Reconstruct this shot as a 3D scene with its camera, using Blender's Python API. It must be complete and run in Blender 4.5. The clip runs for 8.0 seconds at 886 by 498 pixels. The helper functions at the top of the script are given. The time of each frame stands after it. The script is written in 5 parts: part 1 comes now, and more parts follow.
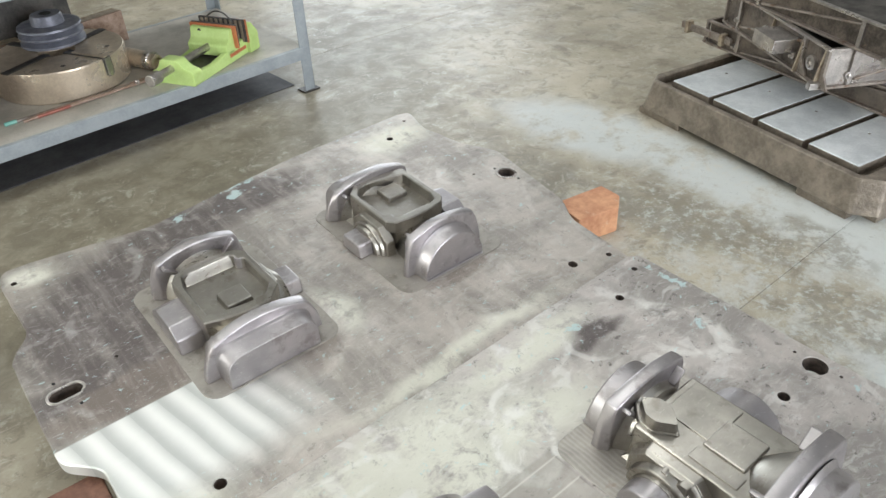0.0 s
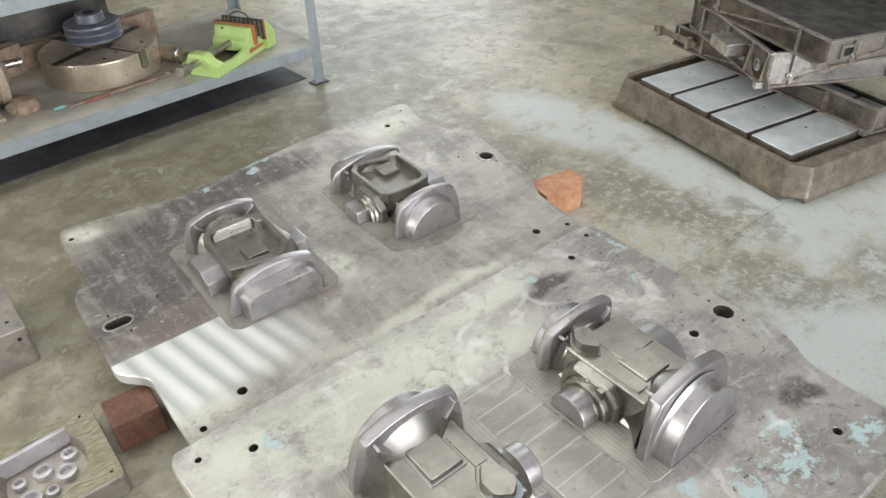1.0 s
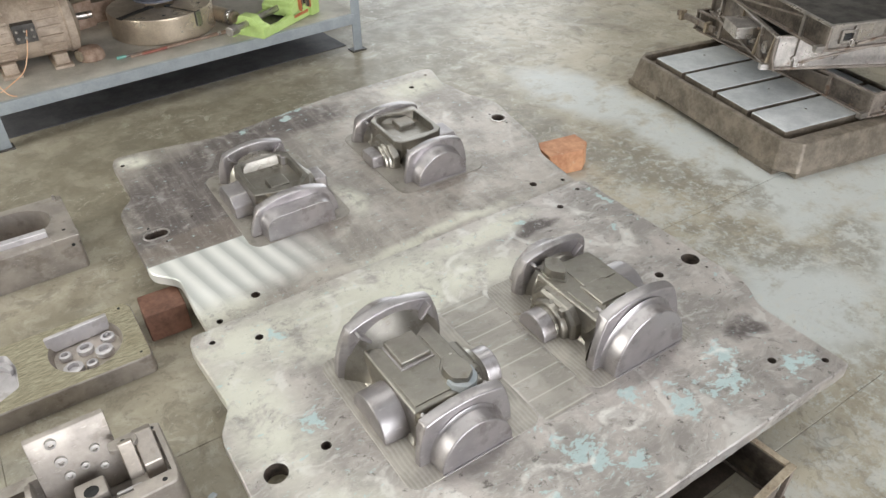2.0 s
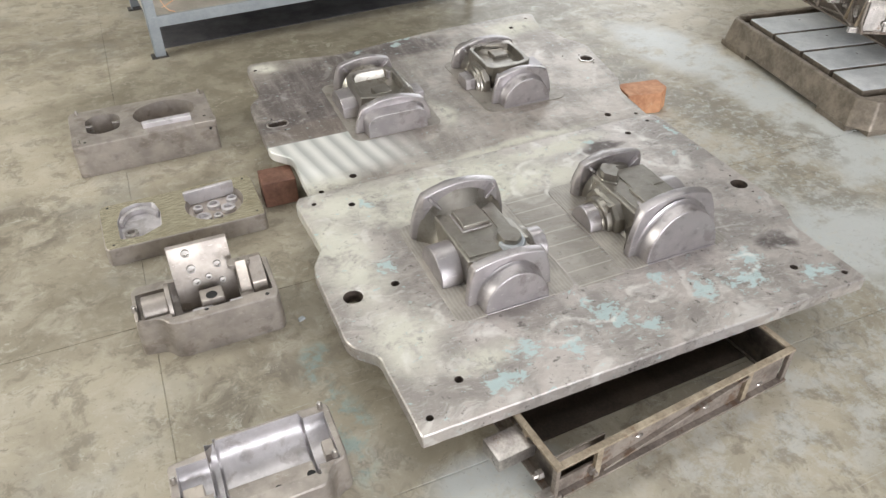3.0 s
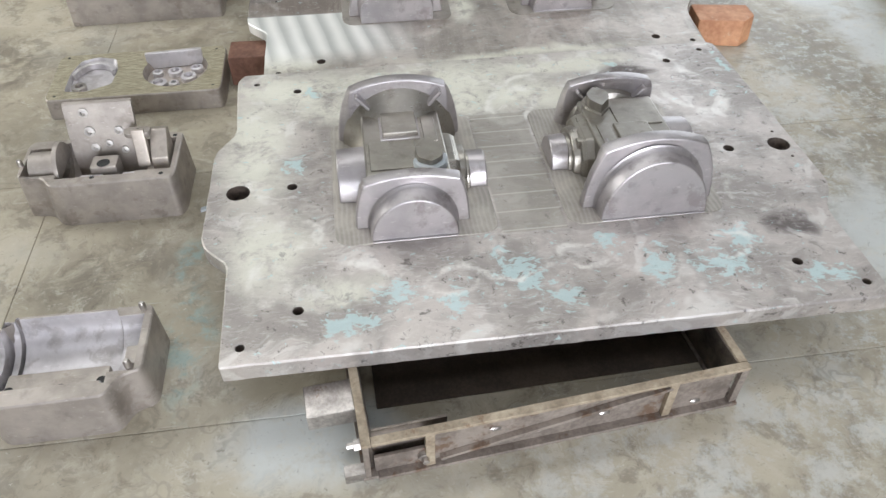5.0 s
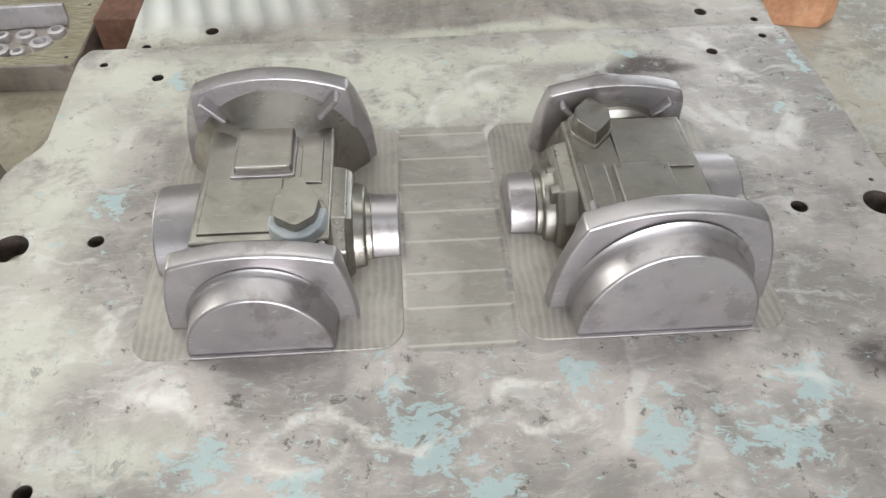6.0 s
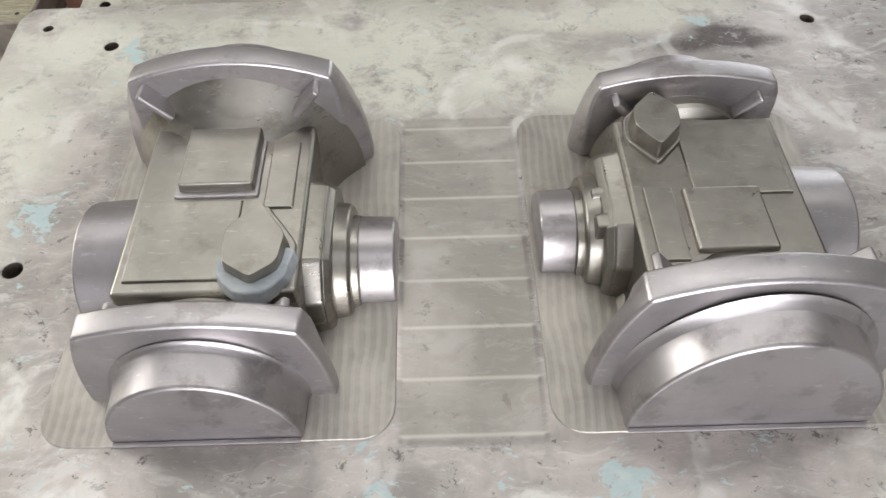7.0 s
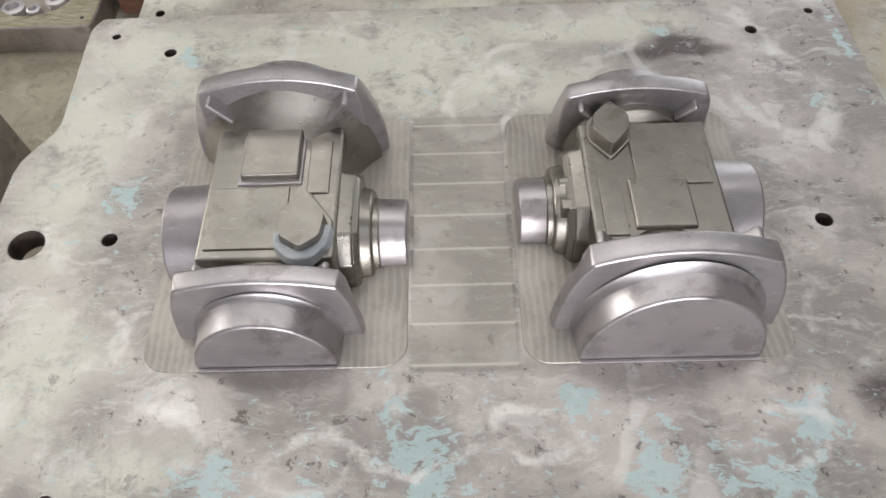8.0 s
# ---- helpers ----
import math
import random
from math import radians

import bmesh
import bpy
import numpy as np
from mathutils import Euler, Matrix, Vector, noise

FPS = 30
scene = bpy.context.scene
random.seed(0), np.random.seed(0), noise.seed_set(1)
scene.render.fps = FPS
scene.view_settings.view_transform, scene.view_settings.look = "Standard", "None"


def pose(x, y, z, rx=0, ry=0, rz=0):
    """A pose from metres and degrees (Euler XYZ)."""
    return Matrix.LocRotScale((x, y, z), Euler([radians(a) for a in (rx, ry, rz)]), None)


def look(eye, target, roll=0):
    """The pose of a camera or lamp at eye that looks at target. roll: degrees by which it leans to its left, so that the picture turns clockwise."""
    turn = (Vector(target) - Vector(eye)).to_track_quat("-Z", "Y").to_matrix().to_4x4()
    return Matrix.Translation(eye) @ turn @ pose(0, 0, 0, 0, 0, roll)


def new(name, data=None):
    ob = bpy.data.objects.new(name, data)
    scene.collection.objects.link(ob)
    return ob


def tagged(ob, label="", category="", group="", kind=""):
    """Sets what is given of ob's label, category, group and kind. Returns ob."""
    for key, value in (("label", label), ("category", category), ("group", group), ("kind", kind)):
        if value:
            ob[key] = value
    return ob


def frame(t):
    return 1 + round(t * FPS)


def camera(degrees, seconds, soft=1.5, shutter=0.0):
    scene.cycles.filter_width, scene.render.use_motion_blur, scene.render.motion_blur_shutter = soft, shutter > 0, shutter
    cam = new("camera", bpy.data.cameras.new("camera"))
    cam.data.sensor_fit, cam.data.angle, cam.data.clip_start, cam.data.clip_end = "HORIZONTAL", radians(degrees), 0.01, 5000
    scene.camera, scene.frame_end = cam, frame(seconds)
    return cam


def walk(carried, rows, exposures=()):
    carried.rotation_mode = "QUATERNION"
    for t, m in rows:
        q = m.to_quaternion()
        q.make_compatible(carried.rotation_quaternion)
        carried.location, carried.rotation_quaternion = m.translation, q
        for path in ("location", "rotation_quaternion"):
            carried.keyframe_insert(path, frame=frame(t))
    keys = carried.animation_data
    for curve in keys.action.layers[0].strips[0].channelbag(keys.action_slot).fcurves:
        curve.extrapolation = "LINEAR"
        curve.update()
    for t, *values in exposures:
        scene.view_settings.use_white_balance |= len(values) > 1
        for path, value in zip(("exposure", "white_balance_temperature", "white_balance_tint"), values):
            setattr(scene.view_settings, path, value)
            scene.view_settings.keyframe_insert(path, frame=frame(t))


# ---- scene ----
cam = camera(62.6, 8.0)
PATH = [
    (0, (-0.036, 0.103, 1.331), (0.975, 1.364, 0.152), -2.2),
    (0.5, (-0.12, -0.065, 1.383), (0.896, 1.192, 0.205), -2.1),
    (1, (-0.201, -0.226, 1.48), (0.786, 1.046, 0.293), -1.8),
    (2.5, (-0.299, -0.768, 1.488), (0.469, 0.626, 0.278), -0.6),
    (3, (-0.383, -0.984, 1.464), (0.236, 0.466, 0.233), -0.7),
    (3.5, (-0.413, -1.07, 1.427), (0.057, 0.409, 0.167), -1.1),
    (4, (-0.301, -1.144, 1.371), (0.022, 0.337, 0.066), -1.3),
    (4.5, (-0.024, -1.129, 1.322), (0.229, 0.332, -0.02), -0.7),
    (5, (0.254, -0.891, 1.226), (0.456, 0.539, -0.158), 0.1),
    (6.5, (0.588, -0.111, 0.857), (0.634, 1.173, -0.676), -0.4),
    (7, (0.591, -0.041, 0.839), (0.596, 1.175, -0.749), -1.4),
    (7.5, (0.593, -0.1, 0.948), (0.581, 1.07, -0.675), -1.9),
    (8, (0.599, -0.171, 1.04), (0.584, 0.962, -0.608), -2.0),
]
walk(cam, [(t, look(eye, target, roll)) for t, eye, target, roll in PATH],
     exposures=[(0, 0.46, 6350, 5), (0.5, 0.41, 6390, 5), (1, 0.35, 6430, 5), (2.5, 0.29, 6600, 7.5), (3.5, 0.31, 6620, 9), (4, 0.31, 6640, 9.5), (4.5, 0.34, 6480, 9),
                (5, 0.30, 6300, 8), (6.5, 0.13, 6520, 6), (7, 0.17, 6520, 9), (8, 0.04, 6520, 10)])


# ---- helpers of this scene ----
def thing(name, label, category, group="", kind="", at=(0, 0, 0), rot=(0, 0, 0)):
    ob = new(name)
    ob.empty_display_size = 0.05
    ob.matrix_basis = pose(*at, *rot)
    return tagged(ob, label, category, group, kind)


def mesh_of(name, bm, material, sharp=32):
    bmesh.ops.recalc_face_normals(bm, faces=bm.faces[:])
    for f in bm.faces:
        f.smooth = True
    for e in bm.edges:
        e.smooth = not (len(e.link_faces) != 2 or e.calc_face_angle(0) > radians(sharp))
    me = bpy.data.meshes.new(name)
    bm.to_mesh(me)
    bm.free()
    me.materials.append(material)
    return me


def part(name, bm, material, parent=None, label="", m=None):
    ob = new(name, mesh_of(name, bm, material))
    if len(ob.data.polygons) < 4000:
        even = ob.modifiers.new("even_normals", "WEIGHTED_NORMAL")
        even.keep_sharp, even.weight = True, 100
    if parent is not None:
        ob.parent = parent
    if m is not None:
        ob.matrix_basis = m
    return tagged(ob, label)


def bevel(bm, width, segments=2, angle=25):
    edges = [e for e in bm.edges if len(e.link_faces) == 2 and e.calc_face_angle(0) > radians(angle)]
    if edges and width > 0:
        bmesh.ops.bevel(bm, geom=edges, offset=width, segments=segments, affect="EDGES", profile=0.5, clamp_overlap=True)
    return bm


AXIS = {
    "x": Matrix(((0, 0, 1, 0), (1, 0, 0, 0), (0, 1, 0, 0), (0, 0, 0, 1))),
    "y": Matrix(((1, 0, 0, 0), (0, 0, 1, 0), (0, 1, 0, 0), (0, 0, 0, 1))),
    "z": Matrix.Identity(4),
}


def prism(pts, w0, w1, axis="z", shrink=1.0, bev=0.0, segments=2, bm=None, m=None, pivot=None):
    """A polygon (u, v) swept from w0 to w1 along an axis; shrink scales the far end about its pivot (draft)."""
    own = bmesh.new()
    if pivot is None:
        pivot = (sum(p[0] for p in pts) / len(pts), sum(p[1] for p in pts) / len(pts))
    a = [own.verts.new((u, v, w0)) for u, v in pts]
    b = [own.verts.new((pivot[0] + (u - pivot[0]) * shrink, pivot[1] + (v - pivot[1]) * shrink, w1)) for u, v in pts]
    own.faces.new(a[::-1])
    own.faces.new(b)
    for i in range(len(pts)):
        j = (i + 1) % len(pts)
        own.faces.new((a[i], a[j], b[j], b[i]))
    bmesh.ops.recalc_face_normals(own, faces=own.faces[:])
    bevel(own, bev, segments)
    own.transform((m or Matrix.Identity(4)) @ AXIS[axis])
    if bm is None:
        return own
    return join(bm, own)


def join(bm, other):
    me = bpy.data.meshes.new("tmp")
    other.to_mesh(me)
    other.free()
    bm.from_mesh(me)
    bpy.data.meshes.remove(me)
    return bm


def box(x0, x1, y0, y1, z0, z1, bev=0.002, bm=None, m=None, segments=2, shrink=1.0):
    return prism([(x0, y0), (x1, y0), (x1, y1), (x0, y1)], z0, z1, "z", shrink, bev, segments, bm, m)


def arc(cx, cz, rx, rz, a0, a1, n):
    return [(cx + rx * math.cos(radians(a0 + (a1 - a0) * i / n)), cz + rz * math.sin(radians(a0 + (a1 - a0) * i / n))) for i in range(n + 1)]


def rod(r, w0, w1, axis="z", at=(0, 0), n=24, bev=0.0, bm=None, m=None, shrink=1.0):
    return prism(arc(at[0], at[1], r, r, 0, 360 - 360 / n, n - 1), w0, w1, axis, shrink, bev, 2, bm, m)


def lathe(profile, n=40, bm=None, m=None, axis="z"):
    """A closed profile of (radius, height) turned round the axis."""
    own = bmesh.new()
    rings = [[own.verts.new((max(r, 0.0004) * math.cos(2 * math.pi * i / n), max(r, 0.0004) * math.sin(2 * math.pi * i / n), z)) for i in range(n)] for r, z in profile]
    for a, b in zip(rings, rings[1:]):
        for i in range(n):
            j = (i + 1) % n
            own.faces.new((a[i], a[j], b[j], b[i]))
    own.faces.new(rings[0][::-1])
    own.faces.new(rings[-1])
    own.transform((m or Matrix.Identity(4)) @ AXIS[axis])
    return own if bm is None else join(bm, own)


def rounded(x0, x1, y0, y1, r, n=6):
    return (arc(x1 - r, y1 - r, r, r, 0, 90, n) + arc(x0 + r, y1 - r, r, r, 90, 180, n)
            + arc(x0 + r, y0 + r, r, r, 180, 270, n) + arc(x1 - r, y0 + r, r, r, 270, 360, n))


def round_corners(pts, radii, n=5):
    """A polygon whose corners are rounded by their radii."""
    out, k = [], len(pts)
    for i, p in enumerate(pts):
        r = radii[i] if isinstance(radii, (list, tuple)) else radii
        p, a, b = Vector(p), Vector(pts[i - 1]), Vector(pts[(i + 1) % k])
        da, db = (a - p), (b - p)
        r = min(r, da.length * 0.45, db.length * 0.45)
        if r < 1e-4:
            out.append((p.x, p.y))
            continue
        s, e = p + da.normalized() * r, p + db.normalized() * r
        for j in range(n + 1):
            t = j / n
            q = s * (1 - t) ** 2 + p * 2 * t * (1 - t) + e * t * t
            out.append((q.x, q.y))
    return out


def offset(pts, d):
    """The polygon (counter-clockwise) moved inwards by d."""
    out, k = [], len(pts)
    for i in range(k):
        p, a, b = Vector(pts[i]), Vector(pts[i - 1]), Vector(pts[(i + 1) % k])
        u, v = (p - a).normalized(), (b - p).normalized()
        n = Vector((-u.y - v.y, u.x + v.x))
        n = n.normalized() if n.length > 1e-6 else Vector((-u.y, u.x))
        out.append((p.x + n.x * d, p.y + n.y * d))
    return out


def inside(pts, x, y):
    """Whether (x, y) lies within the polygon."""
    odd = False
    for i in range(len(pts)):
        (x0, y0), (x1, y1) = pts[i - 1], pts[i]
        if (y0 > y) != (y1 > y) and x < (x1 - x0) * (y - y0) / (y1 - y0) + x0:
            odd = not odd
    return odd


def open_up(bm, loops, heights):
    """Takes away the faces that lie across openings at these heights."""
    gone = []
    for f in bm.faces:
        zs = [v.co.z for v in f.verts]
        if any(max(abs(z - h) for z in zs) < 1e-5 for h in heights):
            c = f.calc_center_median()
            if any(inside(loop, c.x, c.y) for loop in loops):
                gone.append(f)
    bmesh.ops.delete(bm, geom=gone, context="FACES_ONLY")


def slab(outline, z0, z1, holes=(), edge=0.003, hole_edge=0.0015):
    """A plate with a chamfered outline (counter-clockwise) and holes (loops) that go right through."""
    bm = bmesh.new()

    def ring(pts, z):
        return [bm.verts.new((x, y, z)) for x, y in pts]

    def wall(a, b):
        for i in range(len(a)):
            j = (i + 1) % len(a)
            bm.faces.new((a[i], a[j], b[j], b[i]))

    def chain(v):
        return [bm.edges.get((v[i], v[(i + 1) % len(v)])) or bm.edges.new((v[i], v[(i + 1) % len(v)])) for i in range(len(v))]

    top, shoulder, foot, bottom = ring(offset(outline, edge), z1), ring(outline, z1 - edge), ring(outline, z0 + edge), ring(offset(outline, edge), z0)
    wall(bottom, foot), wall(foot, shoulder), wall(shoulder, top)
    tops, bottoms = chain(top), chain(bottom)
    for h in holes:
        a, b, c = ring(offset(h, -hole_edge), z1), ring(h, z1 - hole_edge), ring(h, z0)
        wall(a, b), wall(b, c)
        tops += chain(a)
        bottoms += chain(c)
    bmesh.ops.triangle_fill(bm, use_beauty=True, use_dissolve=False, edges=tops)
    bmesh.ops.triangle_fill(bm, use_beauty=True, use_dissolve=False, edges=bottoms)
    open_up(bm, holes, (z0, z1))
    return bm


def tube(points, r, sides=8, bm=None):
    """A bent wire or pipe through points, with a smooth run."""
    own = bmesh.new()
    p = [Vector(q) for q in points]
    fine = []
    for i in range(len(p) - 1):
        a, b, c, d = p[max(i - 1, 0)], p[i], p[i + 1], p[min(i + 2, len(p) - 1)]
        for j in range(6):
            t = j / 6
            fine.append(0.5 * ((2 * b) + (c - a) * t + (2 * a - 5 * b + 4 * c - d) * t * t + (3 * b - a - 3 * c + d) * t ** 3))
    fine.append(p[-1])
    rings = []
    for i, q in enumerate(fine):
        way = (fine[min(i + 1, len(fine) - 1)] - fine[max(i - 1, 0)]).normalized()
        side = way.cross(Vector((0, 0, 1)))
        side = side.normalized() if side.length > 1e-3 else Vector((1, 0, 0))
        up = side.cross(way)
        rings.append([own.verts.new(q + r * (math.cos(2 * math.pi * k / sides) * side + math.sin(2 * math.pi * k / sides) * up)) for k in range(sides)])
    for a, b in zip(rings, rings[1:]):
        for k in range(sides):
            own.faces.new((a[k], a[(k + 1) % sides], b[(k + 1) % sides], b[k]))
    own.faces.new(rings[0][::-1])
    own.faces.new(rings[-1])
    return own if bm is None else join(bm, own)


# ---- world and light ----
world = bpy.data.worlds.new("world")
scene.world = world
world.use_nodes = True
sky = world.node_tree.nodes.new("ShaderNodeTexSky")
sky.sky_type, sky.sun_disc, sky.sun_elevation, sky.sun_rotation = "NISHITA", False, radians(50), radians(200)
world.node_tree.links.new(sky.outputs[0], world.node_tree.nodes["Background"].inputs[0])
world.node_tree.nodes["Background"].inputs[1].default_value = 0.1


def area_lamp(name, at, target, sx, sy, watts, colour):
    data = bpy.data.lights.new(name, "AREA")
    data.shape, data.size, data.size_y, data.energy, data.color = "RECTANGLE", sx, sy, watts, colour
    ob = new(name, data)
    ob.matrix_basis = look(at, target)
    return tagged(ob, "lamp for daylight in an unseen opening", "light", kind="structure")


area_lamp("unseen_gate_light", (0.9, -5.95, 1.85), (0.9, 0, 1.6), 4.9, 3.4, 430, (0.94, 0.935, 0.985))
# Second gate lamp, added to put sheen on the far floor.
area_lamp("unseen_gate_light", (4.4, 5.95, 1.85), (4.0, 0, 1.2), 3.1, 3.4, 75, (0.97, 0.97, 0.98))
# Fill lamp added to lift the left floor and the shelf.
area_lamp("added_window_fill", (-4.96, 2.5, 2.1), (0, 2.2, 0.6), 3.7, 2.1, 160, (1.0, 0.97, 0.90))
# Overhead fill lamps, placed by brightness in strips that are unseen.
area_lamp("unseen_skylight_fill", (0.6, 2.2, 4.62), (0.6, 2.2, 0), 8.8, 1.15, 88, (1.0, 0.975, 0.93))
area_lamp("unseen_skylight_fill", (-1.2, 4.4, 4.62), (-1.2, 4.4, 0), 5.2, 1.15, 42, (1.0, 0.975, 0.90))
area_lamp("unseen_skylight_fill", (0.6, -1.3, 4.62), (0.6, -1.3, 0), 8.8, 1.15, 30, (1.0, 0.975, 0.93))


# ---- materials ----
class Nodes:
    """A small writer of node materials."""

    def __init__(self, name):
        self.mat = bpy.data.materials.new(name)
        self.mat.use_nodes = True
        self.tree = self.mat.node_tree
        self.bsdf = self.tree.nodes["Principled BSDF"]
        self.coord = self.add("ShaderNodeTexCoord").outputs["Object"]

    def add(self, kind, operation="", vector_type="", interpolation="", data_type=""):
        n = self.tree.nodes.new(kind)
        if operation:
            n.operation = operation
        if vector_type:
            n.vector_type = vector_type
        if interpolation:
            n.interpolation_type = interpolation
        if data_type:
            n.data_type = data_type
        return n

    def put(self, socket, value):
        if isinstance(value, bpy.types.NodeSocket):
            self.tree.links.new(value, socket)
        else:
            socket.default_value = value

    def noise(self, scale, detail=4.0, rough=0.6, vector=None, distortion=0.0):
        n = self.add("ShaderNodeTexNoise")
        self.put(n.inputs["Vector"], vector or self.coord)
        n.inputs["Scale"].default_value, n.inputs["Detail"].default_value = scale, detail
        n.inputs["Roughness"].default_value, n.inputs["Distortion"].default_value = rough, distortion
        return n.outputs["Fac"]

    def stretch(self, sx, sy, sz, rz=0.0, at=(0, 0, 0), vector=None):
        n = self.add("ShaderNodeMapping", vector_type="POINT")
        self.put(n.inputs["Vector"], vector or self.coord)
        n.inputs["Scale"].default_value, n.inputs["Rotation"].default_value = (sx, sy, sz), (0, 0, radians(rz))
        n.inputs["Location"].default_value = at
        return n.outputs[0]

    def step(self, value, lo, hi, a=0.0, b=1.0):
        n = self.add("ShaderNodeMapRange", interpolation="SMOOTHSTEP")
        self.put(n.inputs[0], value)
        for k, v in zip((1, 2, 3, 4), (lo, hi, a, b)):
            n.inputs[k].default_value = v
        return n.outputs[0]

    def math(self, op, a, b=0.0):
        n = self.add("ShaderNodeMath", operation=op)
        self.put(n.inputs[0], a)
        self.put(n.inputs[1], b)
        return n.outputs[0]

    def mix(self, fac, a, b):
        n = self.add("ShaderNodeMix", data_type="RGBA")
        self.put(n.inputs[0], fac)
        for s, v in ((n.inputs[6], a), (n.inputs[7], b)):
            self.put(s, (*v, 1) if isinstance(v, tuple) else v)
        return n.outputs[2]

    def axis(self, k, vector=None):
        n = self.add("ShaderNodeSeparateXYZ")
        self.put(n.inputs[0], vector or self.coord)
        return n.outputs[k]

    def warped(self, scale, amount):
        n = self.add("ShaderNodeTexNoise")
        self.put(n.inputs["Vector"], self.coord)
        n.inputs["Scale"].default_value, n.inputs["Detail"].default_value = scale, 5.0
        v = self.add("ShaderNodeVectorMath", operation="MULTIPLY_ADD")
        self.put(v.inputs[0], n.outputs["Color"])
        v.inputs[1].default_value = (amount, amount, 0)
        self.put(v.inputs[2], self.coord)
        w = self.add("ShaderNodeVectorMath", operation="SUBTRACT")
        self.put(w.inputs[0], v.outputs[0])
        w.inputs[1].default_value = (amount / 2, amount / 2, 0)
        return w.outputs[0]

    def blot(self, vector, x, y, rx, ry, soft=0.5, rz=0.0):
        """1 inside an ellipse at (x, y), fading to 0 at its rim."""
        m = self.add("ShaderNodeMapping", vector_type="TEXTURE")
        self.put(m.inputs["Vector"], vector)
        m.inputs["Location"].default_value, m.inputs["Scale"].default_value = (x, y, 0), (rx, ry, 1000)
        m.inputs["Rotation"].default_value = (0, 0, radians(rz))
        n = self.add("ShaderNodeVectorMath", operation="LENGTH")
        self.put(n.inputs[0], m.outputs[0])
        return self.step(n.outputs["Value"], 1.0 - soft, 1.0 + soft * 0.4, 1.0, 0.0)

    def blots(self, vector, rows, soft=0.5):
        out = None
        for r in rows:
            b = self.blot(vector, *r[:4], soft, r[4] if len(r) > 4 else 0.0)
            out = b if out is None else self.math("MAXIMUM", out, b)
        return out

    def bump(self, height, distance, strength=1.0, below=None):
        n = self.add("ShaderNodeBump")
        self.put(n.inputs["Height"], height)
        n.inputs["Distance"].default_value, n.inputs["Strength"].default_value = distance, strength
        if below is not None:
            self.put(n.inputs["Normal"], below)
        return n.outputs[0]

    def done(self, colour, rough=0.5, metal=0.0, normal=None, spec=0.5):
        self.put(self.bsdf.inputs["Base Color"], (*colour, 1) if isinstance(colour, tuple) else colour)
        self.put(self.bsdf.inputs["Roughness"], rough)
        self.put(self.bsdf.inputs["Metallic"], metal)
        self.bsdf.inputs["Specular IOR Level"].default_value = spec
        if normal is not None:
            self.put(self.bsdf.inputs["Normal"], normal)
        return self.mat


def simple(name, dark, light, rough=0.5, metal=0.0, scale=14, relief=0.0006, grain=160, rust=None, rust_amount=0.0):
    """A worn surface: two colours in blotches, fine grain, and rust or dirt in patches."""
    n = Nodes(name)
    big, fine = n.noise(scale, 6, 0.65), n.noise(grain, 3, 0.6)
    c = n.mix(n.step(n.math("ADD", n.math("MULTIPLY", big, 0.75), n.math("MULTIPLY", fine, 0.25)), 0.34, 0.66), dark, light)
    r = n.step(big, 0.3, 0.7, rough + 0.1, rough - 0.08)
    if rust:
        k = n.math("MULTIPLY", n.step(n.noise(scale * 1.7, 8, 0.7), 0.62 - rust_amount, 0.72 - rust_amount), 0.85)
        c = n.mix(k, c, rust)
        r = n.math("ADD", r, n.math("MULTIPLY", k, 0.15))
    h = n.math("ADD", n.math("MULTIPLY", big, 1.0), n.math("MULTIPLY", fine, 0.5))
    return n.done(c, r, metal, n.bump(h, relief))


